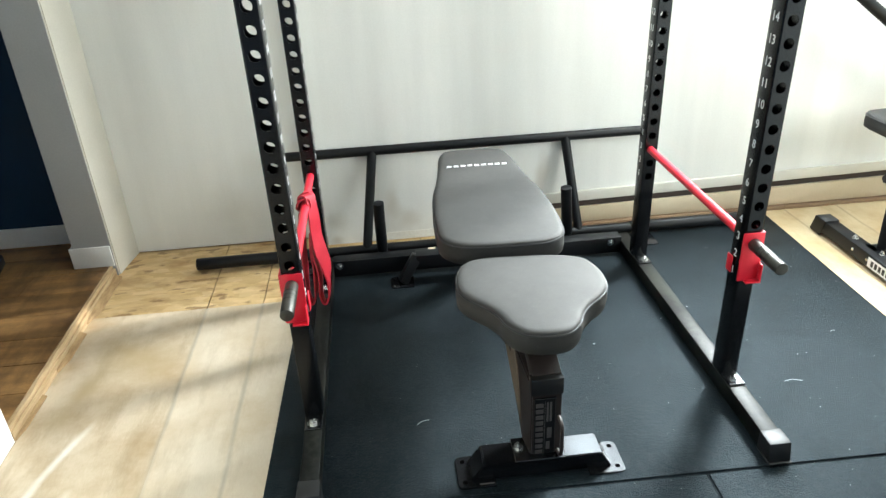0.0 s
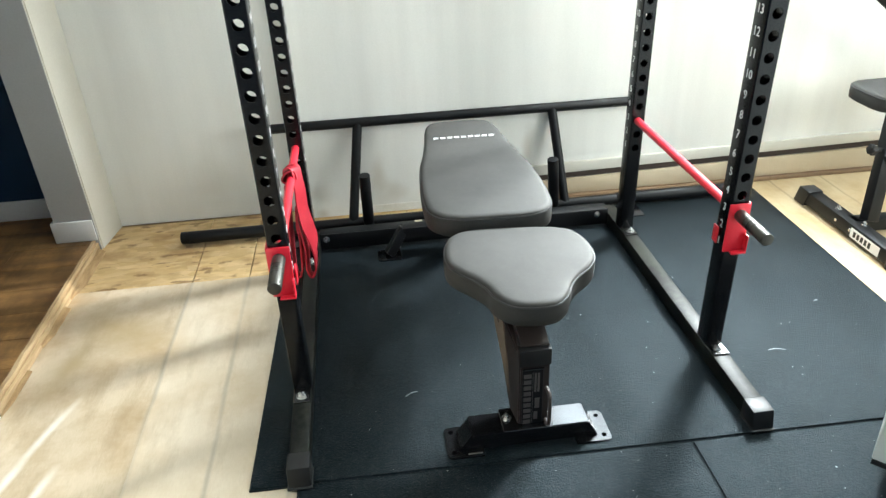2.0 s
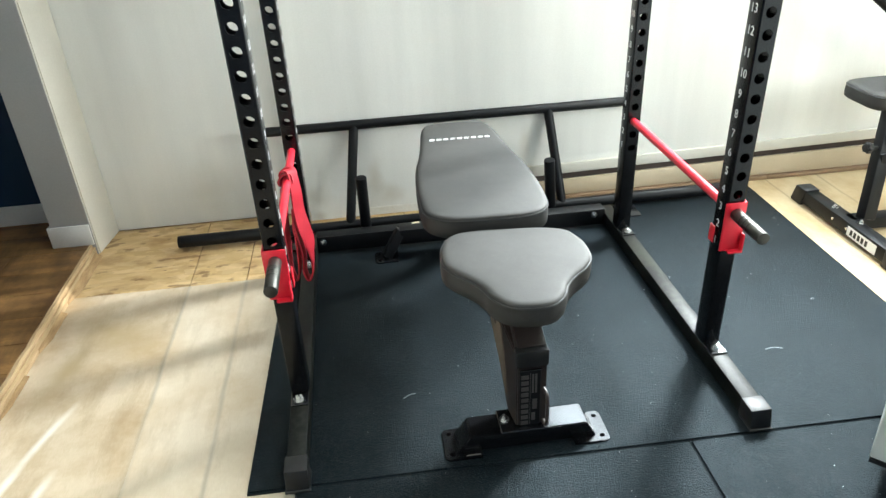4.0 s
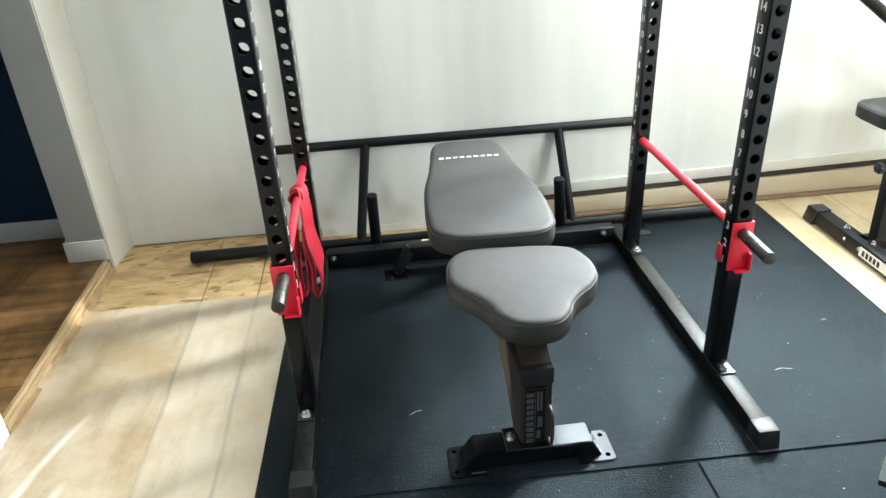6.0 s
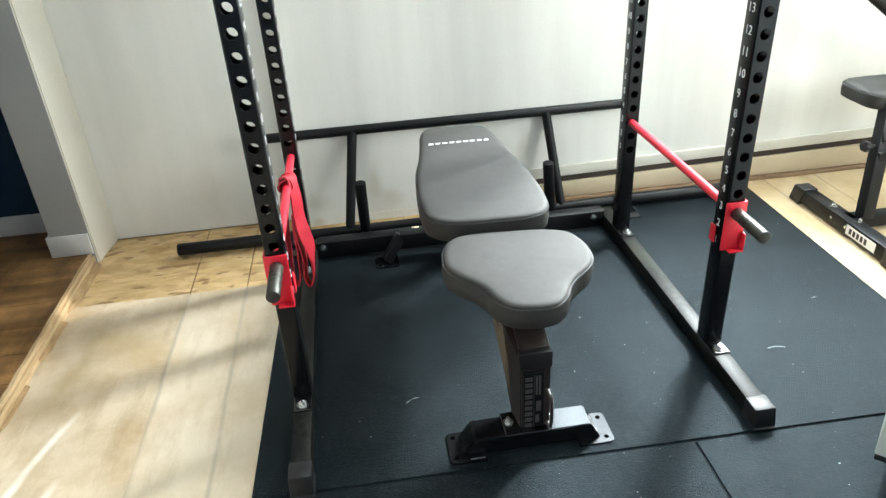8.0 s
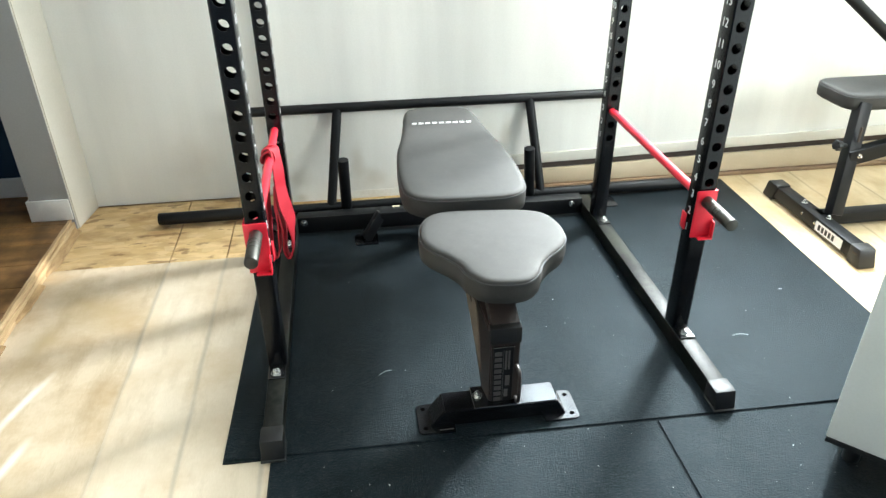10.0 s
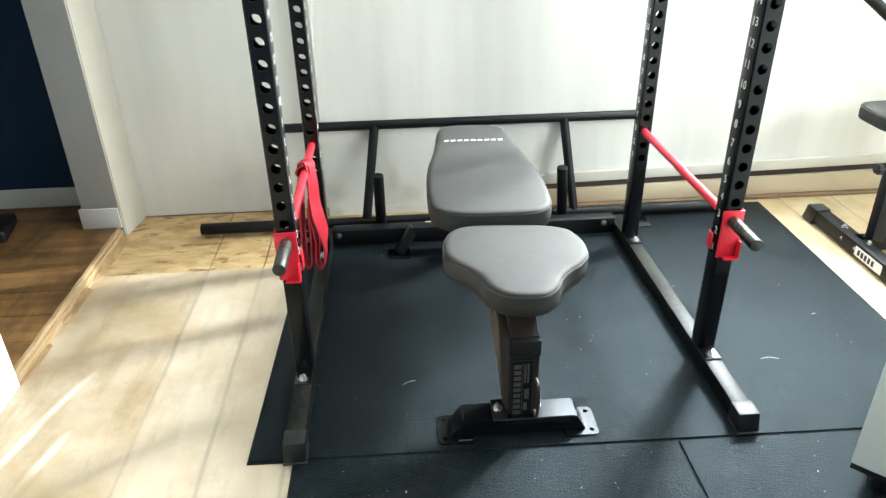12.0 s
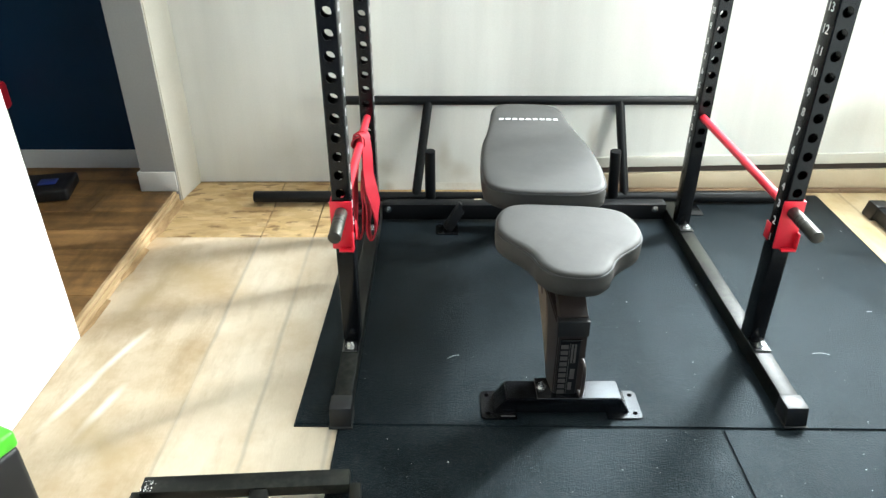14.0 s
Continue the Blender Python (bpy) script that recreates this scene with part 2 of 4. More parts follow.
def add_dirt_lines(m, first, step, width, dirt):
    """Grime gathered along the board joints, broken up by noise."""
    n, l = m.node_tree.nodes, m.node_tree.links
    bsdf = n["Principled BSDF"]
    source = bsdf.inputs["Base Color"].links[0].from_socket
    geo = n.new("ShaderNodeNewGeometry")
    wob = n.new("ShaderNodeTexNoise")
    wob.inputs["Scale"].default_value, wob.inputs["Detail"].default_value = 6, 6
    l.new(geo.outputs["Position"], wob.inputs["Vector"])
    sep = n.new("ShaderNodeSeparateXYZ")
    l.new(geo.outputs["Position"], sep.inputs["Vector"])

    def node(op, a, b):
        k = n.new("ShaderNodeMath")
        k.operation = op
        for i, v in enumerate((a, b)):
            if isinstance(v, (int, float)):
                k.inputs[i].default_value = v
            else:
                l.new(v, k.inputs[i])
        return k.outputs[0]

    jig = node("MULTIPLY", node("SUBTRACT", wob.outputs["Fac"], 0.5), 0.018)
    u = node("ADD", node("SUBTRACT", sep.outputs["X"], first), jig)
    d = node("PINGPONG", u, step / 2)
    edge = n.new("ShaderNodeMapRange")
    edge.interpolation_type = "SMOOTHSTEP"
    edge.inputs["From Min"].default_value, edge.inputs["From Max"].default_value = width, 0.0
    l.new(d, edge.inputs["Value"])
    patch = n.new("ShaderNodeTexNoise")
    patch.inputs["Scale"].default_value = 1.7
    l.new(geo.outputs["Position"], patch.inputs["Vector"])
    worn = n.new("ShaderNodeMapRange")
    worn.inputs["From Min"].default_value, worn.inputs["From Max"].default_value, worn.inputs["To Max"].default_value = 0.26, 0.56, 0.55
    l.new(patch.outputs["Fac"], worn.inputs["Value"])
    clear = n.new("ShaderNodeMapRange")
    clear.inputs["From Min"].default_value, clear.inputs["From Max"].default_value = -0.60, -0.50
    l.new(sep.outputs["X"], clear.inputs["Value"])
    amount = node("MULTIPLY", node("MULTIPLY", edge.outputs["Result"], worn.outputs["Result"]), clear.outputs["Result"])
    mx = n.new("ShaderNodeMix")
    mx.data_type = "RGBA"
    l.new(amount, mx.inputs["Factor"])
    l.new(source, mx.inputs["A"])
    mx.inputs["B"].default_value = (*dirt, 1)
    l.new(mx.outputs["Result"], bsdf.inputs["Base Color"])


add_dirt_lines(M_PLY, -0.4445, 0.2065, 0.0115, (0.30, 0.265, 0.21))


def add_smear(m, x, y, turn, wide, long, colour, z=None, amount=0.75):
    """Soft-edged stain or painted light, on the floor or, with z, the north wall."""
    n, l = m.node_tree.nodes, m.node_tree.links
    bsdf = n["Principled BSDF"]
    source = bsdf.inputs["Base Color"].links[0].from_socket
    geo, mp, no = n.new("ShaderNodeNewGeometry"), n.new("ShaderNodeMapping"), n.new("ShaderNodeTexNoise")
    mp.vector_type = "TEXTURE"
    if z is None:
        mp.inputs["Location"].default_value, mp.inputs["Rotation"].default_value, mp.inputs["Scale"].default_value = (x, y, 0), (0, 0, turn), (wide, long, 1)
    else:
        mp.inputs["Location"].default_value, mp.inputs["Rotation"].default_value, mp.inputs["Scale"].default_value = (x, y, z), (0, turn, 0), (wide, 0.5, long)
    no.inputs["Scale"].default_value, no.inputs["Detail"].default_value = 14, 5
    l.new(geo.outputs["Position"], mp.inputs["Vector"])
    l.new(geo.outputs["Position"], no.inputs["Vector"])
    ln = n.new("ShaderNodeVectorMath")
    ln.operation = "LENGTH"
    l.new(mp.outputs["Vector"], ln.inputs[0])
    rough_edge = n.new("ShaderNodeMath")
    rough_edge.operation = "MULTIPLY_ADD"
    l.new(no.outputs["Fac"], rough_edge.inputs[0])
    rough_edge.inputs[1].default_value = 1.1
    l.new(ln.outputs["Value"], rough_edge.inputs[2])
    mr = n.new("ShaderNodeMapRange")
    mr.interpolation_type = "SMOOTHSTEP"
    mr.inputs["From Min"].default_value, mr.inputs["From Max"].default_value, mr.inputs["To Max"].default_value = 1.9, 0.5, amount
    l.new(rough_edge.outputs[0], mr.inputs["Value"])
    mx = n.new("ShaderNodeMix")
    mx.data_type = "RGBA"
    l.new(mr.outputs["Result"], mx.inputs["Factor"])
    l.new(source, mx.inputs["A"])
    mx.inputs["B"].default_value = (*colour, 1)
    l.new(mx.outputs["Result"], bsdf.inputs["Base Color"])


def add_streaks(m, amount):
    """Broad upright bands of slightly uneven tone."""
    n, l = m.node_tree.nodes, m.node_tree.links
    bsdf = n["Principled BSDF"]
    source = bsdf.inputs["Base Color"].links[0].from_socket
    geo, mp, no, mr, hsv = (n.new(k) for k in ("ShaderNodeNewGeometry", "ShaderNodeMapping", "ShaderNodeTexNoise", "ShaderNodeMapRange", "ShaderNodeHueSaturation"))
    mp.inputs["Scale"].default_value = (5.5, 5.5, 0.5)
    no.inputs["Scale"].default_value, no.inputs["Detail"].default_value = 1.0, 5
    l.new(geo.outputs["Position"], mp.inputs["Vector"])
    l.new(mp.outputs["Vector"], no.inputs["Vector"])
    mr.inputs["From Min"].default_value, mr.inputs["From Max"].default_value = 0.3, 0.7
    mr.inputs["To Min"].default_value, mr.inputs["To Max"].default_value = 1 - amount, 1 + amount
    l.new(no.outputs["Fac"], mr.inputs["Value"])
    l.new(mr.outputs["Result"], hsv.inputs["Value"])
    l.new(source, hsv.inputs["Color"])
    l.new(hsv.outputs["Color"], bsdf.inputs["Base Color"])


add_streaks(M_WALL, 0.085)
for x, y, z, wide, high, amount in ((0.275, 1.174, 0.168, 0.035, 0.1, 0.5), (0.328, 1.174, 0.091, 0.06, 0.05, 0.45), (0.909, 1.174, 0.246, 0.03, 0.09, 0.4), (-0.4, 1.262, 0.16, 0.1, 0.12, 0.22), (0.609, 1.174, 0.101, 0.09, 0.035, 0.4), (0.028, 1.174, 0.101, 0.07, 0.05, 0.4), (0.03, 1.174, 0.015, 0.03, 0.03, 0.5)):
    add_smear(M_WALL, x, y, 0.1, wide, high, (0.50, 0.44, 0.34), z, amount)
# Pale streaks of sunlight, painted into the first board's colour.
for sun_streak in ((-0.705, 0.015, -0.34, 0.014, 0.13), (-0.66, -0.21, -0.25, 0.016, 0.10), (-0.755, -0.17, -0.28, 0.014, 0.13)):
    add_smear(M_PLY_STAINED, *sun_streak, (0.85, 0.83, 0.77))
for stain in ((-0.62, 0.47, 0.9, 0.10, 0.20), (-0.74, 0.30, -0.2, 0.05, 0.18), (-0.60, -0.36, 0.8, 0.06, 0.16)):
    add_smear(M_PLY_STAINED, *stain, (0.40, 0.29, 0.145))
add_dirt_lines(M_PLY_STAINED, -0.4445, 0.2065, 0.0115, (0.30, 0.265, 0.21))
M_PLY_YELLOW = ply_mat("yellowed plywood", (0.56, 0.44, 0.26), (0.70, 0.575, 0.37), (0.47, 0.32, 0.15))
add_dirt_lines(M_PLY_YELLOW, 2.25, 0.24, 0.010, (0.22, 0.14, 0.07))
M_LAMINATE = ply_mat("brown oak laminate", (0.105, 0.052, 0.017), (0.40, 0.225, 0.082), (0.05, 0.024, 0.009), 0.5, 0.24)
M_LAMINATE.node_tree.nodes["Mapping"].inputs["Scale"].default_value = (0.9, 10, 1)


def osb_mat():
    """Oriented strand board: pressed flakes in close yellow browns, a few dark strands and stains."""
    m = bpy.data.materials.new("strand board")
    m.use_nodes = True
    n, l = m.node_tree.nodes, m.node_tree.links
    bsdf = n["Principled BSDF"]
    tc = n.new("ShaderNodeNewGeometry")

    def flakes(scale, turn, stretch):
        mp = n.new("ShaderNodeMapping")
        mp.inputs["Scale"].default_value, mp.inputs["Rotation"].default_value = (1, stretch, 1), (0, 0, turn)
        l.new(tc.outputs["Position"], mp.inputs["Vector"])
        vo = n.new("ShaderNodeTexVoronoi")
        vo.inputs["Scale"].default_value = scale
        l.new(mp.outputs["Vector"], vo.inputs["Vector"])
        sp = n.new("ShaderNodeSeparateColor")
        l.new(vo.outputs["Color"], sp.inputs["Color"])
        return sp

    def mixed(fac, a, b):
        mx = n.new("ShaderNodeMix")
        mx.data_type = "RGBA"
        for sock, v in (("Factor", fac), ("A", a), ("B", b)):
            if isinstance(v, (tuple, float)):
                mx.inputs[sock].default_value = v
            else:
                l.new(v, mx.inputs[sock])
        return mx.outputs["Result"]

    one, two = flakes(16, 0.25, 3.4), flakes(13, -0.5, 3.0)
    colour = mixed(one.outputs["Red"], (0.49, 0.315, 0.125, 1), (0.68, 0.475, 0.215, 1))
    colour = mixed(0.35, colour, mixed(two.outputs["Red"], (0.53, 0.36, 0.165, 1), (0.76, 0.60, 0.37, 1)))
    for scale, lo, hi, stretch, dark in ((5.0, 0.50, 0.66, 1.3, (0.34, 0.190, 0.065, 1)), (9.0, 0.59, 0.64, 2.6, (0.20, 0.105, 0.036, 1)), (24.0, 0.69, 0.72, 3.0, (0.15, 0.08, 0.028, 1))):
        mp = n.new("ShaderNodeMapping")
        mp.inputs["Scale"].default_value = (1, stretch, 1)
        l.new(tc.outputs["Position"], mp.inputs["Vector"])
        no = n.new("ShaderNodeTexNoise")
        no.inputs["Scale"].default_value, no.inputs["Detail"].default_value = scale, 5
        l.new(mp.outputs["Vector"], no.inputs["Vector"])
        mr = n.new("ShaderNodeMapRange")
        mr.inputs["From Min"].default_value, mr.inputs["From Max"].default_value, mr.inputs["To Max"].default_value = lo, hi, 0.75
        l.new(no.outputs["Fac"], mr.inputs["Value"])
        colour = mixed(mr.outputs["Result"], colour, dark)
    l.new(colour, bsdf.inputs["Base Color"])
    bsdf.inputs["Roughness"].default_value = 0.55
    bp = n.new("ShaderNodeBump")
    bp.inputs["Strength"].default_value, bp.inputs["Distance"].default_value = 0.35, 0.002
    l.new(one.outputs["Green"], bp.inputs["Height"])
    l.new(bp.outputs["Normal"], bsdf.inputs["Normal"])
    return m


M_OSB = osb_mat()


# ---------------------------------------------------------------- mesh helpers
def thing(name, loc, rz=0.0, label="", category="", group="", kind=""):
    ob = new(name)
    ob.matrix_world = pose(*loc, 0, 0, rz)
    ob.empty_display_size = 0.05
    return tagged(ob, label, category, group, kind)


def smooth(me, angle=35):
    for p in me.polygons:
        p.use_smooth = True
    me.set_sharp_from_angle(angle=radians(angle))


def mesh_of(name, bm, material, angle=35):
    me = bpy.data.meshes.new(name)
    bmesh.ops.recalc_face_normals(bm, faces=bm.faces)
    bm.to_mesh(me)
    bm.free()
    me.materials.append(material)
    smooth(me, angle)
    return me


def part(name, bm, material, parent=None, label="", kind="", angle=35):
    """Links a bmesh as one mesh object, in its parent's own coordinates."""
    ob = new(name, mesh_of(name, bm, material, angle) if isinstance(bm, bmesh.types.BMesh) else bm)
    if parent:
        ob.parent = parent
    return tagged(ob, label, "", "", kind)


def box(bm, lo, hi, bevel=0.0, seg=2, m=None):
    b = bmesh.new()
    bmesh.ops.create_cube(b, size=1)
    lo, hi = Vector(lo), Vector(hi)
    for v in b.verts:
        v.co = Vector((lo[i] + (v.co[i] + 0.5) * (hi[i] - lo[i]) for i in range(3)))
    if bevel:
        bmesh.ops.bevel(b, geom=list(b.edges), offset=bevel, segments=seg, affect="EDGES", profile=0.5)
    if m:
        bmesh.ops.transform(b, matrix=m, verts=b.verts)
    join(bm, b)
    return bm


def join(bm, b):
    me = bpy.data.meshes.new("tmp")
    b.to_mesh(me)
    b.free()
    bm.from_mesh(me)
    bpy.data.meshes.remove(me)
    return bm


def cyl(bm, p0, p1, r, seg=20, bevel=0.0):
    p0, p1 = Vector(p0), Vector(p1)
    d = p1 - p0
    b = bmesh.new()
    bmesh.ops.create_cone(b, cap_ends=True, segments=seg, radius1=r, radius2=r, depth=d.length)
    if bevel:
        rim = [e for e in b.edges if abs(e.verts[0].co.z - e.verts[1].co.z) < 1e-6]
        bmesh.ops.bevel(b, geom=rim, offset=bevel, segments=2, affect="EDGES", profile=0.5)
    q = Vector((0, 0, 1)).rotation_difference(d.normalized()).to_matrix().to_4x4()
    bmesh.ops.transform(b, matrix=Matrix.Translation((p0 + p1) / 2) @ q, verts=b.verts)
    return join(bm, b)


def beam(bm, p0, p1, wide, high, bevel=0.003, up=(0, 0, 1)):
    """A rectangular tube from p0 to p1; wide is across, high along up."""
    p0, p1 = Vector(p0), Vector(p1)
    d = (p1 - p0).normalized()
    s = d.cross(Vector(up)).normalized()
    u = s.cross(d)
    m = Matrix((s, d, u)).transposed().to_4x4()
    m.translation = p0
    return box(bm, (-wide / 2, 0, -high / 2), (wide / 2, (p1 - p0).length, high / 2), bevel, 2, m)


def sweep(bm, pts, r, seg=10, closed=False):
    """A round tube along points."""
    pts = [Vector(p) for p in pts]
    n = len(pts)
    rings = []
    up = Vector((0.13, 0.21, 0.97))
    for i, p in enumerate(pts):
        a, b = (pts[i - 1], pts[(i + 1) % n]) if closed else (pts[max(i - 1, 0)], pts[min(i + 1, n - 1)])
        d = (b - a).normalized()
        s = d.cross(up).normalized()
        u = s.cross(d)
        rings.append([bm.verts.new(p + r * (math.cos(t) * s + math.sin(t) * u)) for t in (2 * math.pi * k / seg for k in range(seg))])
    for i in range(n if closed else n - 1):
        a, b = rings[i], rings[(i + 1) % n]
        for k in range(seg):
            bm.faces.new((a[k], a[(k + 1) % seg], b[(k + 1) % seg], b[k]))
    if not closed:
        bm.faces.new(rings[0][::-1])
        bm.faces.new(rings[-1])
    return bm


def spline(pts, per=8, closed=True):
    """Catmull-Rom through points."""
    pts = [Vector(p) for p in pts]
    n = len(pts)
    out = []
    for i in range(n if closed else n - 1):
        idx = [(i + k) % n for k in (-1, 0, 1, 2)] if closed else [min(max(i + k, 0), n - 1) for k in (-1, 0, 1, 2)]
        a, b, c, d = (pts[j] for j in idx)
        for k in range(per):
            t = k / per
            out.append(0.5 * ((2 * b) + (c - a) * t + (2 * a - 5 * b + 4 * c - d) * t * t + (3 * b - a - 3 * c + d) * t ** 3))
    if not closed:
        out.append(pts[-1])
    return out


def hexbolt(bm, p, axis, r=0.011, h=0.009):
    p, axis = Vector(p), Vector(axis).normalized()
    cyl(bm, p, p + axis * 0.002, r * 1.55, 18)
    cyl(bm, p + axis * 0.002, p + axis * (0.002 + h), r, 6, 0.0012)
    cyl(bm, p + axis * (0.002 + h), p + axis * (0.006 + h), r * 0.55, 12, 0.001)
    return bm


def letters(text, size, depth=0.0006):
    """Raised lettering as a mesh in its own xy plane, centred."""
    cu = bpy.data.curves.new("lettering", "FONT")
    cu.body, cu.size, cu.extrude, cu.align_x, cu.align_y, cu.resolution_u = text, size, depth, "CENTER", "CENTER", 3
    ob = new("lettering", cu)
    me = bpy.data.meshes.new_from_object(ob.evaluated_get(bpy.context.evaluated_depsgraph_get()))
    bpy.data.objects.remove(ob)
    bpy.data.curves.remove(cu)
    me.materials.clear()
    me.materials.append(M_LETTER)
    return me


# ---------------------------------------------------------------- structure
NORTH, WEST, EAST, SOUTH, TOP = 1.262, -0.862, 3.3, -2.5, 2.42
FLOOR2 = 0.046      # the other room's finished floor
JAMB_N, JAMB_S = 1.072, 0.100   # the doorway between the rooms
STUB_E = -0.853
FACE, FACE_W = 1.174, -0.012   # the wall stands forward from this edge on


def wall(name, boxes, material, label):
    bm = bmesh.new()
    for lo, hi in boxes:
        box(bm, lo, hi)
    ob = part(name, bm, material)
    return tagged(ob, label, "wall", "", "structure")


# openings: (first, last, sill, head) along each wall
WIN_N, WIN_E = (1.0, 2.9, 1.2, 2.34), (-2.25, -0.55, 0.8, 2.1)


def pierced(y0, y1, x0, x1, w):
    return [((x0, y0, 0), (w[0], y1, TOP)), ((w[1], y0, 0), (x1, y1, TOP)), ((w[0], y0, 0), (w[1], y1, w[2])), ((w[0], y0, w[3]), (w[1], y1, TOP))]


wall("wall_north", pierced(FACE, NORTH + 0.082, FACE_W, EAST, WIN_N) + [((-1.05, NORTH, 0), (FACE_W, NORTH + 0.082, TOP))], M_WALL, "off-white painted drywall behind the power rack")
bm = bmesh.new()
ring = [(-1.005, JAMB_N), (STUB_E, JAMB_N), (-0.828, NORTH - 0.001), (-1.005, NORTH - 0.001)]
lo, hi = ([bm.verts.new((x, y, z)) for x, y in ring] for z in (0, TOP))
bm.faces.new(lo[::-1]), bm.faces.new(hi)
for i in range(4):
    bm.faces.new((lo[i], lo[(i + 1) % 4], hi[(i + 1) % 4], hi[i]))
bmesh.ops.bevel(bm, geom=[e for e in bm.edges if abs(e.verts[0].co.z - e.verts[1].co.z) > 1], offset=0.004, segments=2, affect="EDGES")
tagged(part("wall_stub", bm, M_STUB), "short cream wall end at the open doorway", "wall", "", "structure")
wall("wall_west", [((-1.03, SOUTH, 0), (WEST, JAMB_S, TOP))], M_WALL, "white painted wall running up to the doorway")
E0, E1 = EAST, EAST + 0.12
wall("wall_east", [((E0, SOUTH - 0.12, 0), (E1, WIN_E[0], TOP)), ((E0, WIN_E[1], 0), (E1, NORTH + 0.082, TOP)), ((E0, WIN_E[0], 0), (E1, WIN_E[1], WIN_E[2])), ((E0, WIN_E[0], WIN_E[3]), (E1, WIN_E[1], TOP))], M_WALL, "painted wall with an assumed wide window")
# Unseen wall, set near and dark to keep bounced light low.
wall("wall_south", [((-3.4, SOUTH - 0.12, 0), (EAST, SOUTH, TOP))], M_BLUE, "unseen navy wall closing the room, dark to cut bounced light")
wall("wall_blue", [((-3.4, NORTH + 0.058, 0), (-1.052, NORTH + 0.17, TOP))], M_BLUE, "dark navy painted wall of the next room")
wall("wall_far_west", [((-3.5, SOUTH, 0), (-3.4, NORTH + 0.17, TOP))], M_BLUE, "dark navy painted wall of the next room")
wall("ceiling", [((-3.5, SOUTH - 0.12, TOP), (EAST + 0.14, NORTH + 0.17, TOP + 0.1))], M_CEIL, "plain white ceiling")
for i, (w, x, y, turn) in enumerate(((WIN_N, sum(WIN_N[:2]) / 2, FACE + 0.05, 0), (WIN_E, EAST + 0.07, sum(WIN_E[:2]) / 2, 90))):
    wt = thing(f"window_{i + 1}", (x, y, w[2]), turn, "white framed daylight window", "window", "", "structure")
    hw, hh = (w[1] - w[0]) / 2, w[3] - w[2]
    bm = bmesh.new()
    for lo, hi in (((-hw, -0.03, 0), (hw, 0.03, 0.05)), ((-hw, -0.03, hh - 0.05), (hw, 0.03, hh)), ((-hw, -0.03, 0.05), (-hw + 0.05, 0.03, hh - 0.05)), ((hw - 0.05, -0.03, 0.05), (hw, 0.03, hh - 0.05)), ((-0.02, -0.025, 0.05), (0.02, 0.025, hh - 0.05))):
        box(bm, lo, hi, 0.003, 1)
    part("window_frame", bm, M_WHITE, wt)

# trim of the doorway and the next room
bm = box(bmesh.new(), (-1.018, JAMB_N - 0.014, FLOOR2), (STUB_E - 0.006, JAMB_N - 0.0045, FLOOR2 + 0.090), 0.004)
box(bm, (-1.018, JAMB_N - 0.004, FLOOR2), (-1.0055, NORTH + 0.056, FLOOR2 + 0.088), 0.004)
tagged(part("baseboard", bm, M_WHITE), "white baseboard round the doorway wall end", "baseboard", "", "structure")
bm = box(bmesh.new(), (-3.4, NORTH + 0.045, FLOOR2), (-1.0185, NORTH + 0.0575, FLOOR2 + 0.088), 0.004)
tagged(part("baseboard", bm, M_WHITE), "white baseboard along the navy wall", "baseboard", "", "structure")
# Thin grey sheet that gives the end face its painted shade.
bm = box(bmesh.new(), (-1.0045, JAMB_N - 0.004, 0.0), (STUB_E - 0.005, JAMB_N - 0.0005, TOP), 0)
tagged(part("trim", bm, M_WALL_SHADED), "end face of the wall, shaded by its grey colour", "trim", "", "structure")
bm = box(bmesh.new(), (0.20, FACE - 0.0025, 0.0), (0.898, FACE - 0.0005, 0.036), 0.0008, 1)
tagged(part("trim", bm, noise_mat("stained off-white paint", (0.70, 0.67, 0.60), (0.81, 0.80, 0.75), 0.7, 5, 90, 0.3, mix=(0.30, 0.55))), "unpainted stained drywall strip near the floor", "trim", "", "structure")

# sub-floor: plywood boards on a slab, finished floor of the next room beside it
slab = part("floor", box(bmesh.new(), (-3.5, SOUTH - 0.12, -0.12), (EAST + 0.14, NORTH + 0.17, -0.014)), M_PLYEDGE)
tagged(slab, "bare plywood sub-floor with dark open seams and strand board by the wall", "floor", "", "structure")
floor2 = part("floor_next_room", box(bmesh.new(), (-3.4, SOUTH, -0.014), (-0.881, NORTH + 0.057, FLOOR2 - 0.012)), M_PLYEDGE)
tagged(floor2, "brown wood laminate floor of the next room", "floor", "", "structure")
bm = bmesh.new()
N = 26
for x0, x1, h0, h1, seed in ((-0.8805, -0.869, -0.012, FLOOR2 + 0.001, 1), (-0.8685, -0.861, -0.012, FLOOR2 - 0.013, 7)):
    rows = []
    for i in range(N + 1):
        y = JAMB_S + 0.004 + (JAMB_N - 0.012 - JAMB_S) * i / N
        wob = 0.0035 * noise.noise((y * 9, seed, 0.3))
        top = h1 + 0.004 * noise.noise((y * 14, seed, 2.1)) - (0.006 if seed == 7 and 0.35 < i / N < 0.55 else 0)
        rows.append([bm.verts.new(p) for p in ((x0, y, h0), (x1 + wob, y, h0), (x1 + wob, y, top), (x0, y, top))])
    for a, b in zip(rows, rows[1:]):
        for k in range(4):
            bm.faces.new((a[k], a[(k + 1) % 4], b[(k + 1) % 4], b[k]))
    bm.faces.new(rows[0][::-1])
    bm.faces.new(rows[-1])
sill = tagged(part("threshold", bm, M_PLYEDGE), "rough raw plywood edge where the raised floor stops", "threshold", "", "structure")
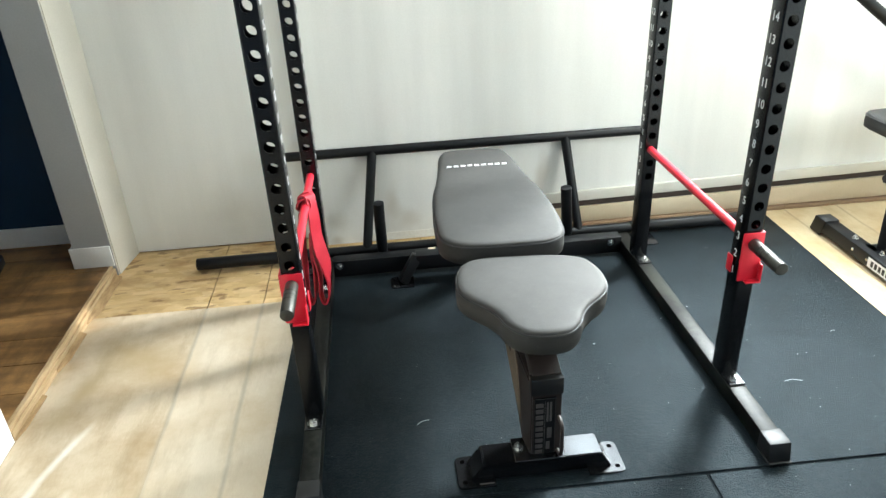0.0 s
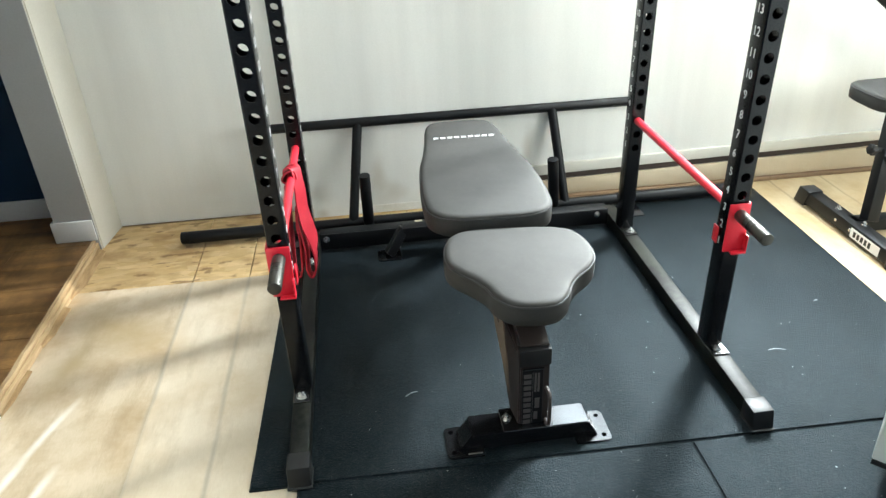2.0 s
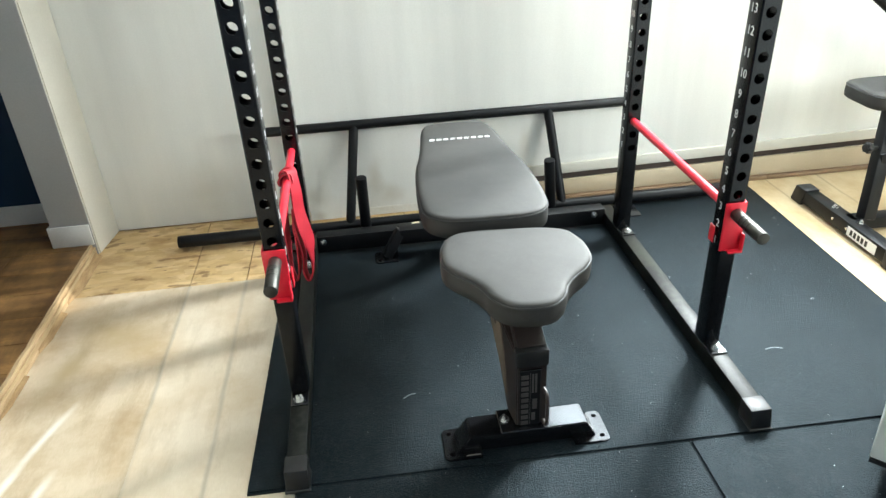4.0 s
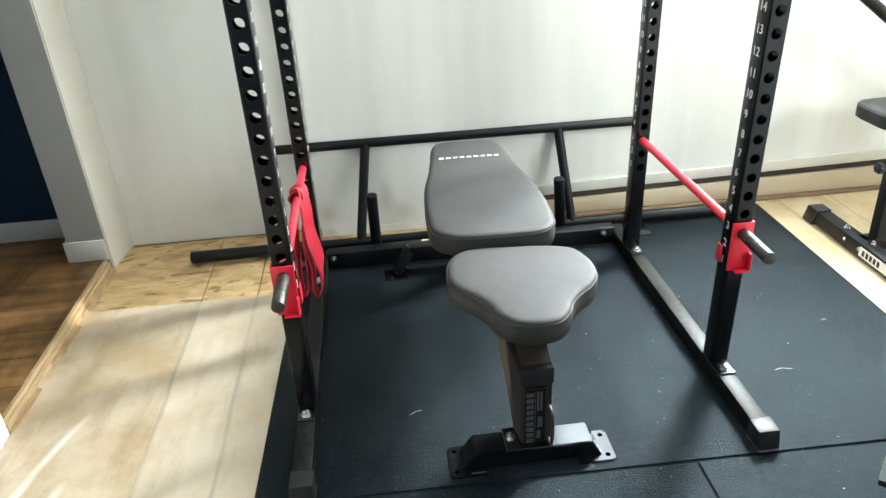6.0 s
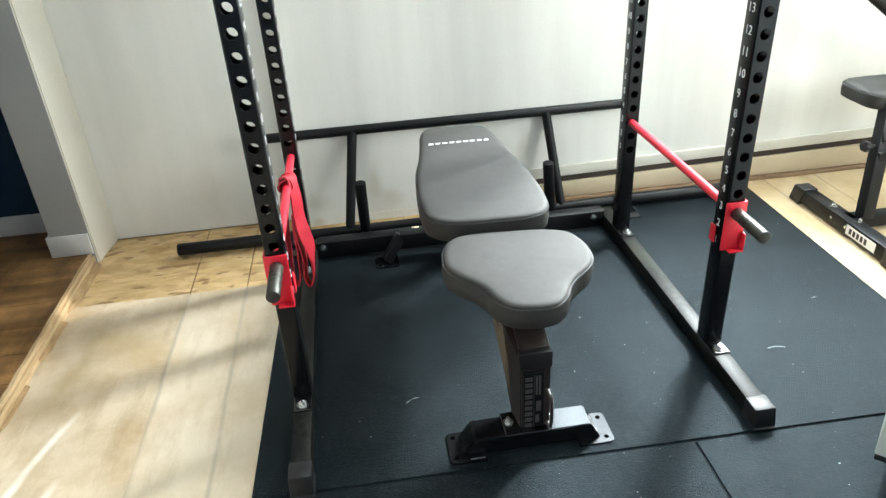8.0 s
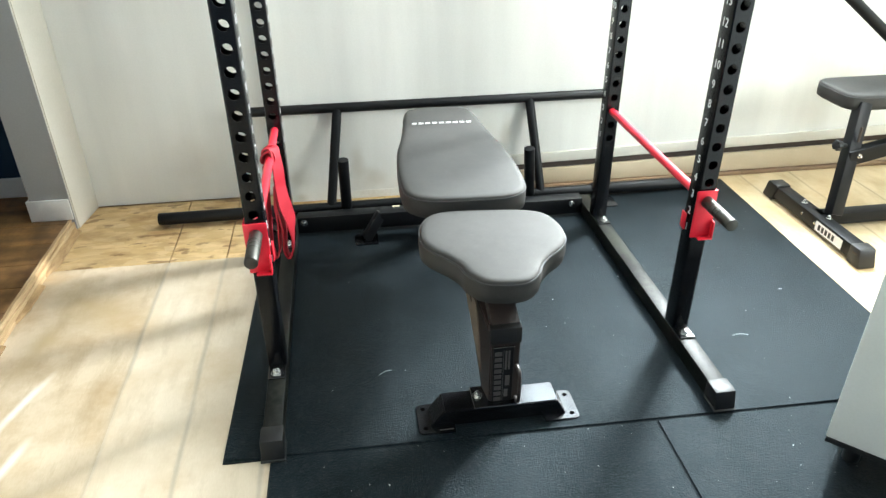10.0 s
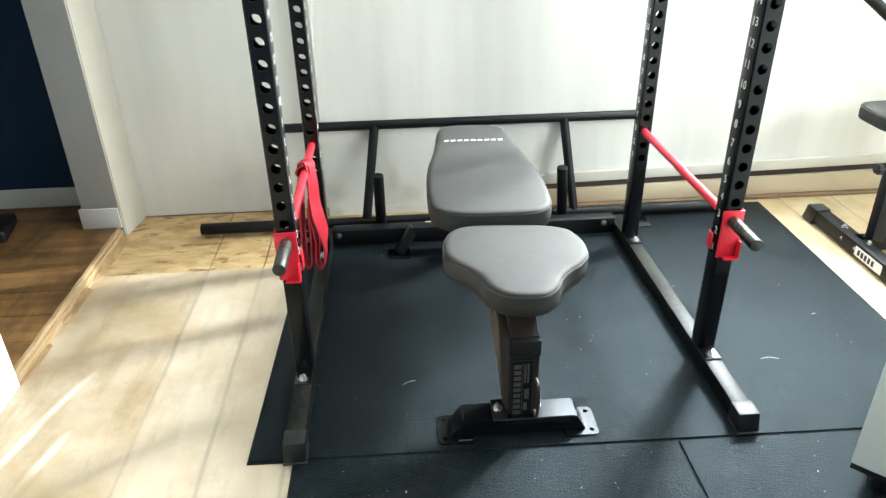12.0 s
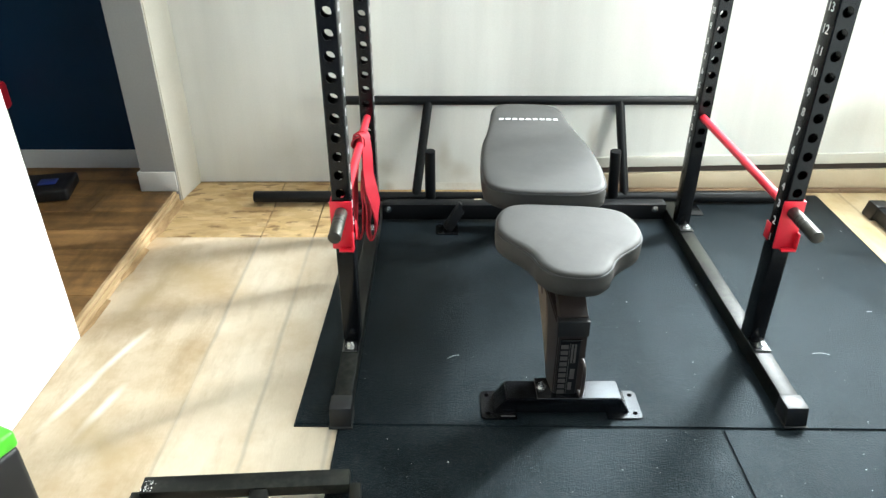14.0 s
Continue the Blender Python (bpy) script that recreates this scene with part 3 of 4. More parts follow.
for y0, y1, wide, high, seed in ((0.70, 1.045, 0.026, 0.018, 3), (0.42, 0.64, 0.018, 0.014, 5), (0.105, 0.30, 0.012, 0.010, 8)):
    bm = bmesh.new()
    rows = []
    for i in range(13):
        y = y0 + (y1 - y0) * i / 12
        w = wide * (1 + 0.22 * noise.noise((y * 17, seed, 0.4))) * min(1, 0.08 + 0.24 * i)
        h = high * (1 + 0.25 * noise.noise((y * 23, seed, 1.4)))
        rows.append([bm.verts.new(p) for p in ((-0.8608, y, -0.0008), (-0.8608 + w, y, -0.0008), (-0.8608 + w * 0.94, y, 0.004), (-0.8608, y, h))])
    for a, b in zip(rows, rows[1:]):
        for k in range(4):
            bm.faces.new((a[k], a[(k + 1) % 4], b[(k + 1) % 4], b[k]))
    bm.faces.new(rows[0][::-1])
    bm.faces.new(rows[-1])
    part("splinter", bm, M_SPLINTER, sill, "loose sliver of raw wood")

# ---------------------------------------------------------------- rubber mats
MAT = 0.010


def rubber_mat(corners, label):
    """A thick sheet of rubber from its four corners."""
    bm = bmesh.new()
    lo, hi = ([bm.verts.new((x, y, z)) for x, y in corners] for z in (0, MAT))
    bm.faces.new(lo[::-1]), bm.faces.new(hi)
    for i in range(4):
        bm.faces.new((lo[i], lo[(i + 1) % 4], hi[(i + 1) % 4], hi[i]))
    bmesh.ops.bevel(bm, geom=[e for e in bm.edges if e.verts[0].co.z + e.verts[1].co.z > MAT * 1.5], offset=0.0045, segments=3, affect="EDGES")
    return tagged(part("rubber_mat", bm, M_RUBBER), label, "gym mat", "rubber floor mats")


rubber_mat([(-0.126, -0.287), (1.872, -0.318), (1.896, 1.10), (-0.088, 1.11)], "large black rubber gym mat under the power rack")
rubber_mat([(-0.040, -2.4), (0.987, -2.4), (0.9955, -0.3056), (-0.008, -0.2898)], "black rubber gym mat in front of the rack")
rubber_mat([(0.9937, -1.0), (1.86, -1.0), (1.86, -0.3192), (0.9967, -0.3057)], "black rubber gym mat beside the other front mat")

# ---------------------------------------------------------------- power rack
W, D, H1, PITCH, TUBE, DEEP = 1.191, 0.723, 0.391, 0.0508, 0.049, 0.058
TALL, HOLES, HOLE_R, RAIL = 1.83, 28, 0.0132, 0.052


def upright_mesh():
    """A square tube with a row of round holes through its front and back faces."""
    bm = bmesh.new()
    h, hy, seg, rim, c = TUBE / 2, DEEP / 2, 16, 0.0022, 0.004
    z0, z1 = H1 - MAT - PITCH / 2, H1 - MAT - PITCH / 2 + PITCH * HOLES
    for face in (-1, 1):
        y = face * hy
        r = HOLE_R if face < 0 else 0.0168
        for k in range(HOLES):
            zc = z0 + PITCH * (k + 0.5)
            outer, inner, deep = [], [], []
            for i in range(seg):
                a = 2 * math.pi * i / seg
                ca, sa = math.cos(a), math.sin(a)
                s = min((h - c) / abs(ca) if abs(ca) > 1e-6 else 9, (PITCH / 2) / abs(sa) if abs(sa) > 1e-6 else 9)
                if i % 4 == 2:
                    s_x, s_z = math.copysign(h - c, ca), math.copysign(PITCH / 2, sa)
                else:
                    s_x, s_z = ca * s, sa * s
                outer.append(bm.verts.new((s_x, y, zc + s_z)))
                inner.append(bm.verts.new((ca * r, y, zc + sa * r)))
                deep.append(bm.verts.new((ca * r, y - face * rim, zc + sa * r)))
            for i in range(seg):
                j = (i + 1) % seg
                bm.faces.new((outer[i], outer[j], inner[j], inner[i]))
                bm.faces.new((inner[i], inner[j], deep[j], deep[i]))
        for lo, hi in ((RAIL, z0), (z1, TALL)):
            bm.faces.new([bm.verts.new(p) for p in ((-h + c, y, lo), (h - c, y, lo), (h - c, y, hi), (-h + c, y, hi))])
    for sx in (-1, 1):
        for pts in (((sx * h, -hy + c), (sx * h, hy - c)), ((sx * (h - c), -hy), (sx * (h - 0.3 * c), -hy + 0.3 * c)), ((sx * (h - 0.3 * c), -hy + 0.3 * c), (sx * h, -hy + c)),
                    ((sx * (h - c), hy), (sx * (h - 0.3 * c), hy - 0.3 * c)), ((sx * (h - 0.3 * c), hy - 0.3 * c), (sx * h, hy - c))):
            (xa, ya), (xb, yb) = pts
            bm.faces.new([bm.verts.new(p) for p in ((xa, ya, RAIL), (xb, yb, RAIL), (xb, yb, TALL), (xa, ya, TALL))])
    bm.faces.new([bm.verts.new(p) for p in ((-h, -hy, TALL), (h, -hy, TALL), (h, hy, TALL), (-h, hy, TALL))])
    bmesh.ops.remove_doubles(bm, verts=bm.verts, dist=1e-5)
    return mesh_of("upright", bm, M_UPRIGHT, 30)


NUMBERS = {k: letters(str(k), 0.031) for k in range(1, HOLES + 1)}
rack = thing("power_rack", (0, 0, MAT), 0, "black steel power rack with numbered hole uprights on rubber mats", "power rack")
UP = upright_mesh()
for name, x, y in (("front_left", 0, 0), ("front_right", W, 0), ("rear_left", 0, D), ("rear_right", W, D)):
    u = part("upright", UP, None, rack)
    u.location = (x + (0.002 if x else 0), y + DEEP / 2, 0)
    inward = 1 if x == 0 else -1
    for k in range(1, HOLES + 1):
        nb = part("number", NUMBERS[k], None, u, "printed white number" if k == 1 else "")
        nb.matrix_local = Matrix.Translation((inward * (TUBE / 2 + 0.0005), 0.002, H1 - MAT + PITCH * (k - 1) + 0.006)) @ pose(0, 0, 0, 90, 0, 90 * inward)
    foot = bmesh.new()
    box(foot, (-0.024, -0.055 - DEEP / 2, RAIL), (0.024, 0.03, RAIL + 0.006), 0.002, 1)
    part("base_plate", foot, M_STEEL, u)
    part("bolt", hexbolt(bmesh.new(), (0, -0.032 - DEEP / 2, RAIL + 0.006), (0, 0, 1)), M_ZINC, u, "zinc plated hex bolt")
for x in (0, W):
    bm = box(bmesh.new(), (x - 0.0245, -0.285, 0), (x + 0.0245, 0.93, RAIL), 0.003)
    rail = part("floor_rail", bm, M_RAIL, rack)
    bm = box(bmesh.new(), (x - 0.0285, -0.303, 0), (x + 0.0285, -0.236, RAIL + 0.0035), 0.003)
    for v in bm.verts:
        if v.co.y < -0.27:
            v.co.y += 0.012 * v.co.z / RAIL
    box(bm, (x - 0.031, -0.308, 0), (x + 0.031, -0.24, 0.005), 0.002)
    part("end_cap", bm, M_PLASTIC, rail, "black plastic end cap")
    out = 1 if x else -1
    bm = box(bmesh.new(), (min(x, x + out * 0.149), 0.902, 0.0), (max(x, x + out * 0.149), 1.0, 0.006), 0.002)
    part("rear_plate", bm, M_STEEL, rail)
bm = box(bmesh.new(), (0.0255, 0.86, 0.006), (W - 0.0255, 0.866, 0.072), 0.002)
box(bm, (0.0255, 0.866, 0.066), (W - 0.0255, 0.915, 0.072), 0.002)
cross = part("crossmember", bm, M_SATIN, rack)
part("sticker", box(bmesh.new(), (0.397, 0.893, 0.0722), (0.426, 0.913, 0.0727)), M_HEATER, cross, "small pale sticker")
for x in (0.05, 0.325, W - 0.07):
    part("bolt", hexbolt(bmesh.new(), (x, 0.86, 0.052), (0, -1, 0), 0.009), M_ZINC, cross)


def safety(x, label):
    """A pin pipe through hole 3 with a red clamp and a bare grip in front."""
    s = thing("safety_pin", (x, 0, H1 + 2 * PITCH), 0, label, "safety bar", "safety pins of the rack")
    part("pin_pipe", cyl(bmesh.new(), (0, -0.006, 0), (0, D + 0.06, 0), 0.0128, 20), M_RED, s, "red painted steel pipe")
    bm = bmesh.new()
    box(bm, (-0.0285, -0.008, -0.112), (0.0285, -0.002, 0.03), 0.0025)
    outer = 1 if x > 0.5 else -1
    box(bm, (outer * 0.0285 - 0.002, -0.006, -0.112), (outer * 0.0285 + 0.002, 0.052, 0.03), 0.0015)
    box(bm, (-outer * 0.0285 - 0.002, 0.03, -0.105), (-outer * 0.0285 + 0.002, 0.056, -0.055), 0.0015)
    box(bm, (-0.012, -0.026, -0.112), (0.0285, -0.0085, -0.107), 0.0015)
    box(bm, (0.0245, -0.026, -0.1065), (0.0285, -0.0085, -0.058), 0.0015)
    part("clamp", bm, M_RED, s, "red powder coated clamp")
    bm = bmesh.new()
    cyl(bm, (0, -0.010, 0), (0, -0.148, 0), 0.0165, 24, 0.002)
    for i in range(3):
        cyl(bm, (0, -0.05 - 0.018 * i, 0), (0, -0.056 - 0.018 * i, 0), 0.0172, 24, 0.001)
    part("grip", bm, M_KNURL, s, "worn bare steel grip")
    return s


safety(0, "red safety pin pipe with bare steel grip, hung with bands")
safety(W, "red safety pin pipe with bare steel grip")

# red resistance band, looped over the left pin and hanging in folds
band = thing("resistance_band", (0, 0.47, H1 + 2 * PITCH), 0, "folded red latex resistance bands looped over the safety pin", "resistance band")


def ribbon(pts, wide, thick, twists, per=6):
    """A flat band along a smooth line; each twist turns its width from the depth towards x."""
    line = spline(pts, per, False)
    bm = bmesh.new()
    rings = []
    for i, p in enumerate(line):
        d = (line[min(i + 1, len(line) - 1)] - line[max(i - 1, 0)]).normalized()
        f = i / (len(line) - 1) * (len(twists) - 1)
        k = min(int(f), len(twists) - 2)
        across = Vector((twists[k] + (twists[k + 1] - twists[k]) * (f - k), 1, -0.25))
        s = (across - d * d.dot(across)).normalized()
        u = s.cross(d)
        rings.append([bm.verts.new(p + a * s * wide / 2 + b * u * thick / 2) for a, b in ((-1, -1), (1, -1), (1, 1), (-1, 1))])
    for a, b in zip(rings, rings[1:]):
        for k in range(4):
            bm.faces.new((a[k], a[(k + 1) % 4], b[(k + 1) % 4], b[k]))
    bm.faces.new(rings[0][::-1])
    bm.faces.new(rings[-1])
    bmesh.ops.bevel(bm, geom=[e for e in bm.edges if len(e.link_faces) == 2 and e.calc_face_angle(0) > 1.2], offset=thick * 0.3, segments=1, affect="EDGES")
    return bm


ringpts = [(0.0195 * math.cos(a), 0.004 * math.sin(2 * a), 0.0195 * math.sin(a)) for a in (math.pi * 2 * k / 10 for k in range(12))]
part("knot", ribbon([(x, y + 0.02, z) for x, y, z in ringpts], 0.050, 0.005, (0.12, 0.12)), M_BAND, band)
part("knot", ribbon([(x * 1.12, y + 0.066, z * 1.12 - 0.001) for x, y, z in ringpts], 0.036, 0.005, (0.12, 0.12)), M_BAND, band)
# outer lobe: broad strap falling from the knot, turning edge-on towards its fold
part("strand", ribbon([(-0.010, 0.03, 0.024), (0.014, 0.02, 0.024), (0.022, 0.0, -0.03), (0.023, -0.01, -0.095), (0.032, -0.02, -0.150), (0.042, -0.02, -0.198), (0.044, -0.02, -0.250), (0.040, -0.02, -0.303), (0.030, -0.02, -0.332), (0.020, -0.02, -0.330), (0.014, -0.02, -0.300), (0.019, -0.02, -0.250), (0.017, -0.02, -0.205), (0.010, -0.01, -0.150), (0.012, 0.0, -0.09)],
                       0.052, 0.005, (0.2, 0.4, 0.6, 0.65, 0.85, 0.55, 0.10, 0.0, 0.0, 0.05, 0.1, 0.1, 0.15, 0.2, 0.3)), M_BAND, band)
# inner lobe, narrower, against the upright
part("strand", ribbon([(0.012, 0.0, -0.085), (0.006, -0.01, -0.150), (0.007, -0.02, -0.200), (0.003, -0.02, -0.250), (-0.001, -0.02, -0.295), (-0.009, -0.02, -0.325), (-0.019, -0.02, -0.328), (-0.025, -0.02, -0.300), (-0.026, -0.02, -0.250), (-0.023, -0.02, -0.195), (-0.021, -0.02, -0.130), (-0.018, -0.01, -0.07), (-0.010, 0.0, -0.014)],
                       0.052, 0.005, (0.3, 0.25, 0.15, 0.1, 0.05, 0.0, 0.0, 0.0, 0.1, 0.15, 0.2, 0.3, 0.3)), M_BAND, band)

# ---------------------------------------------------------------- trap bar leaning on the wall behind the rack
BZ, BY = MAT + 0.026, 1.03
trap = thing("trap_bar", (0.6, BY, MAT), 0, "black steel trap bar standing on its sleeves against the wall", "trap bar")
z0 = BZ - MAT
bm = bmesh.new()
cyl(bm, (-1.13, 0, z0), (-0.62, 0, z0), 0.0245, 28, 0.003)
part("sleeve", bm, M_SATIN, trap)
bm = bmesh.new()
cyl(bm, (0.66, 0, z0), (1.172, 0, z0), 0.0245, 28, 0.003)
part("sleeve", bm, M_SATIN, trap)
part("lower_tube", cyl(bmesh.new(), (-0.62, 0, z0), (0.66, 0, z0), 0.021, 24), M_SATIN, trap)
part("upper_tube", cyl(bmesh.new(), (-0.76, 0.125, 0.405), (0.745, 0.125, 0.405), 0.019, 24, 0.003), M_SATIN, trap)
for x0, x1 in ((-0.39, -0.445), (0.40, 0.44)):
    part("strut", cyl(bmesh.new(), (x0, 0.125, 0.405), (x1, 0.0, z0), 0.019, 24), M_SATIN, trap)
for x in (-0.382, 0.372):
    lean = -0.017 if x > 0 else 0.0
    bm = cyl(bmesh.new(), (x, -0.065, z0 + 0.03), (x + lean, -0.085, 0.268), 0.0215, 24, 0.002)
    cyl(bm, (x, -0.03, z0), (x, -0.066, z0 + 0.04), 0.0205, 20)
    part("handle", bm, M_SATIN, trap, "knurled black handle")

# ---------------------------------------------------------------- weight bench in the rack
bench = thing("weight_bench", (0.583, 0, MAT), 0, "adjustable weight bench with grey-black vinyl pads inside the rack", "weight bench")


def pad(name, half, z_top, thick, rz, at, tilt, parent, edge=0.014, roll=0.0):
    """An upholstered pad from a half outline (x >= 0, from back to front), mirrored."""
    outline = [Vector((x, y, 0)) for x, y in half] + [Vector((-x, y, 0)) for x, y in reversed(half) if x > 0.001]
    line = spline(outline, 6)
    n = len(line)
    cen = sum(line, Vector()) / n
    nor = []
    for i in range(n):
        d = (line[(i + 1) % n] - line[i - 1]).normalized()
        nor.append(Vector((-d.y, d.x, 0)))
    if sum((line[i] - cen).dot(nor[i]) for i in range(n)) > 0:
        nor = [-v for v in nor]
    bm = bmesh.new()
    rings = []
    prof = [(edge * 0.8, -thick), (0.002, -thick + 0.006), (0.0, -thick * 0.6), (0.0005, -thick * 0.35), (0.0015, -edge), (0.004, -0.006), (0.009, -0.0015), (0.02, 0.0005)]
    for inset, z in prof:
        rings.append([bm.verts.new(line[i] + nor[i] * inset + Vector((0, 0, z))) for i in range(n)])
    base = [v.co.copy() for v in rings[-1]]
    for f, z in ((0.8, 0.002), (0.5, 0.003), (0.2, 0.0034)):
        rings.append([bm.verts.new(Vector((cen.x + (p.x - cen.x) * f, cen.y + (p.y - cen.y) * f, z))) for p in base])
    for a, b in zip(rings, rings[1:]):
        for i in range(n):
            bm.faces.new((a[i], a[(i + 1) % n], b[(i + 1) % n], b[i]))
    top = bm.verts.new((cen.x, cen.y, 0.0035))
    for i in range(n):
        bm.faces.new((rings[-1][i], rings[-1][(i + 1) % n], top))
    bm.faces.new(rings[0])
    ob = part(name, bm, M_VINYL, parent, "grey-black vinyl pad", angle=60)
    m = Matrix.Translation((at[0], at[1], z_top)) @ pose(0, 0, 0, tilt, roll, rz)
    ob.matrix_local = m
    part("piping", sweep(bmesh.new(), [line[i] + nor[i] * 0.0022 + Vector((0, 0, -edge + 0.003)) for i in range(n)], 0.0026, 6, True), M_PIPING, ob, "raised seam round the pad")
    return ob


SEAT = [(0.0, 0.182), (0.10, 0.178), (0.158, 0.155), (0.184, 0.105), (0.190, 0.05), (0.184, 0.005), (0.160, -0.035), (0.128, -0.068), (0.102, -0.105), (0.086, -0.145), (0.052, -0.182), (0.0, -0.192)]
BACK = [(0.0, 0.394), (0.07, 0.390), (0.112, 0.366), (0.129, 0.30), (0.138, 0.21), (0.152, 0.10), (0.170, 0.0), (0.180, -0.12), (0.180, -0.24), (0.167, -0.32), (0.112, -0.362), (0.0, -0.370)]
pad("seat", SEAT, 0.461, 0.066, -3.5, (0.009, -0.094), 0, bench, roll=1.5)
back = pad("backrest", BACK, 0.492, 0.066, -1.0, (-0.017, 0.465), 0, bench, roll=0.8)
# brand mark on the head end: paired plain bars
for i in range(9):
    x, y = -0.107 + 0.0235 * i, 0.203 + 0.0004 * i
    bm = box(bmesh.new(), (x, y, 0.001), (x + 0.0165, y + 0.0036, 0.0034))
    box(bm, (x + 0.001, y + 0.0092, 0.001), (x + 0.0175, y + 0.0130, 0.0034))
    part("brand_mark", bm, M_LETTER, back, "white printed mark")

# steelwork of the bench
bm = bmesh.new()
beam(bm, (0.012, -0.225, 0.285), (0.012, -0.02, 0.365), 0.072, 0.045, 0.004)
beam(bm, (0.008, -0.03, 0.365), (0.0, 0.80, 0.40), 0.06, 0.05, 0.004)
part("spine", bm, M_BROWN, bench, "bronze-black steel spine")
bm = bmesh.new()
side = [(-0.236, 0.05), (-0.236, 0.262), (-0.225, 0.275), (-0.03, 0.358), (-0.172, 0.05)]
flare = [0, 0, 0, -0.034, -0.008]   # the side plate spreads towards the seat
va = [[bm.verts.new((x + (f if x < 0 else 0), y, z)) for (y, z), f in zip(side, flare)] for x in (-0.026, 0.050)]
bm.faces.new(va[0][::-1])
bm.faces.new(va[1])
for i in range(5):
    bm.faces.new((va[0][i], va[0][(i + 1) % 5], va[1][(i + 1) % 5], va[1][i]))
bmesh.ops.bevel(bm, geom=list(bm.edges), offset=0.003, segments=2, affect="EDGES")
post = part("front_post", bm, M_BROWN, bench, "bronze-black steel post")
# Side plate in tan: light from the pale floor is in its colour.
bm = bmesh.new()
plate_pts = [(-0.0275, -0.178, 0.105), (-0.0345, -0.172, 0.112), (-0.0625, -0.035, 0.350), (-0.0430, -0.135, 0.310)]
va = [[bm.verts.new((x - d, y, z)) for x, y, z in plate_pts] for d in (0.001, 0.004)]
bm.faces.new(va[0]), bm.faces.new(va[1][::-1])
for i in range(4):
    bm.faces.new((va[0][i], va[1][i], va[1][(i + 1) % 4], va[0][(i + 1) % 4]))
part("side_plate", bm, noise_mat("tan lit steel", (0.11, 0.085, 0.06), (0.19, 0.15, 0.11), 0.4, 14, 200, 0.1), post, "tan lit steel side plate")
# Dark bar laid on the plate, painted as the slot's shade.
bm = bmesh.new()
beam(bm, (-0.0515, -0.105, 0.292), (-0.0555, -0.098, 0.322), 0.004, 0.009, 0.001, up=(0, 1, 0))
part("slot", bm, M_DARK, post, "dark bar shading the slot in the side plate")
bm = box(bmesh.new(), (-0.030, -0.250, 0.256), (0.050, -0.222, 0.303), 0.003)
part("end_cap", bm, M_PLASTIC, post, "black plastic cap")
part("lip", box(bmesh.new(), (-0.019, -0.2425, 0.2365), (0.035, -0.2365, 0.2395), 0.001, 1), M_STEEL, post, "bright upper lip of the plate")
bm = box(bmesh.new(), (-0.018, -0.2385, 0.055), (0.034, -0.2355, 0.235), 0.001, 1)
plate = part("brand_plate", bm, M_SATIN, post, "dark plate with raised marks")
M_TARNISH = noise_mat("tarnished grey metal", (0.095, 0.085, 0.080), (0.145, 0.132, 0.123), 0.45, 20, 200, 0.1, metallic=0.4)
for i in range(9):
    part("brand_mark", box(bmesh.new(), (-0.015, -0.2394, 0.062 + 0.0185 * i), (0.004, -0.2384, 0.0745 + 0.0185 * i)), M_TARNISH, plate)
for lo, hi in (((0.0075, 0.062), (0.0085, 0.228)), ((0.012, 0.075), (0.022, 0.10)), ((0.014, 0.112), (0.026, 0.145)), ((0.012, 0.165), (0.017, 0.225)), ((0.02, 0.165), (0.025, 0.225))):
    part("brand_mark", box(bmesh.new(), (lo[0], -0.2394, lo[1]), (hi[0], -0.2384, hi[1])), M_TARNISH, plate)
bm = sweep(bmesh.new(), spline([(0.043, -0.235, 0.175), (0.045, -0.262, 0.168), (0.045, -0.268, 0.125), (0.045, -0.262, 0.075), (0.043, -0.235, 0.068)], 6, False), 0.005, 10)
part("pull_handle", bm, M_BROWN, post)
# front foot: a channel with sloped ends on two drilled plates
bm = bmesh.new()
prof = [(-0.182, 0.004), (-0.147, 0.055), (0.155, 0.055), (0.184, 0.004)]
va = [[bm.verts.new((x, y, z)) for x, z in prof] for y in (-0.252, -0.178)]
bm.faces.new(va[0])
bm.faces.new(va[1][::-1])
for i in range(4):
    bm.faces.new((va[0][i], va[0][(i + 1) % 4], va[1][(i + 1) % 4], va[1][i]))
bmesh.ops.bevel(bm, geom=list(bm.edges), offset=0.003, segments=2, affect="EDGES")
ffoot = part("front_foot", bm, M_STEEL, bench)


# Near-black without gloss: the dark inside a hole, put into the colour.
M_HOLE_SHADE = noise_mat("hole shade", (0.001, 0.001, 0.001), (0.002, 0.002, 0.002), 0.95, 20, 200, 0.0, rough_var=0.02, spec=0.0)


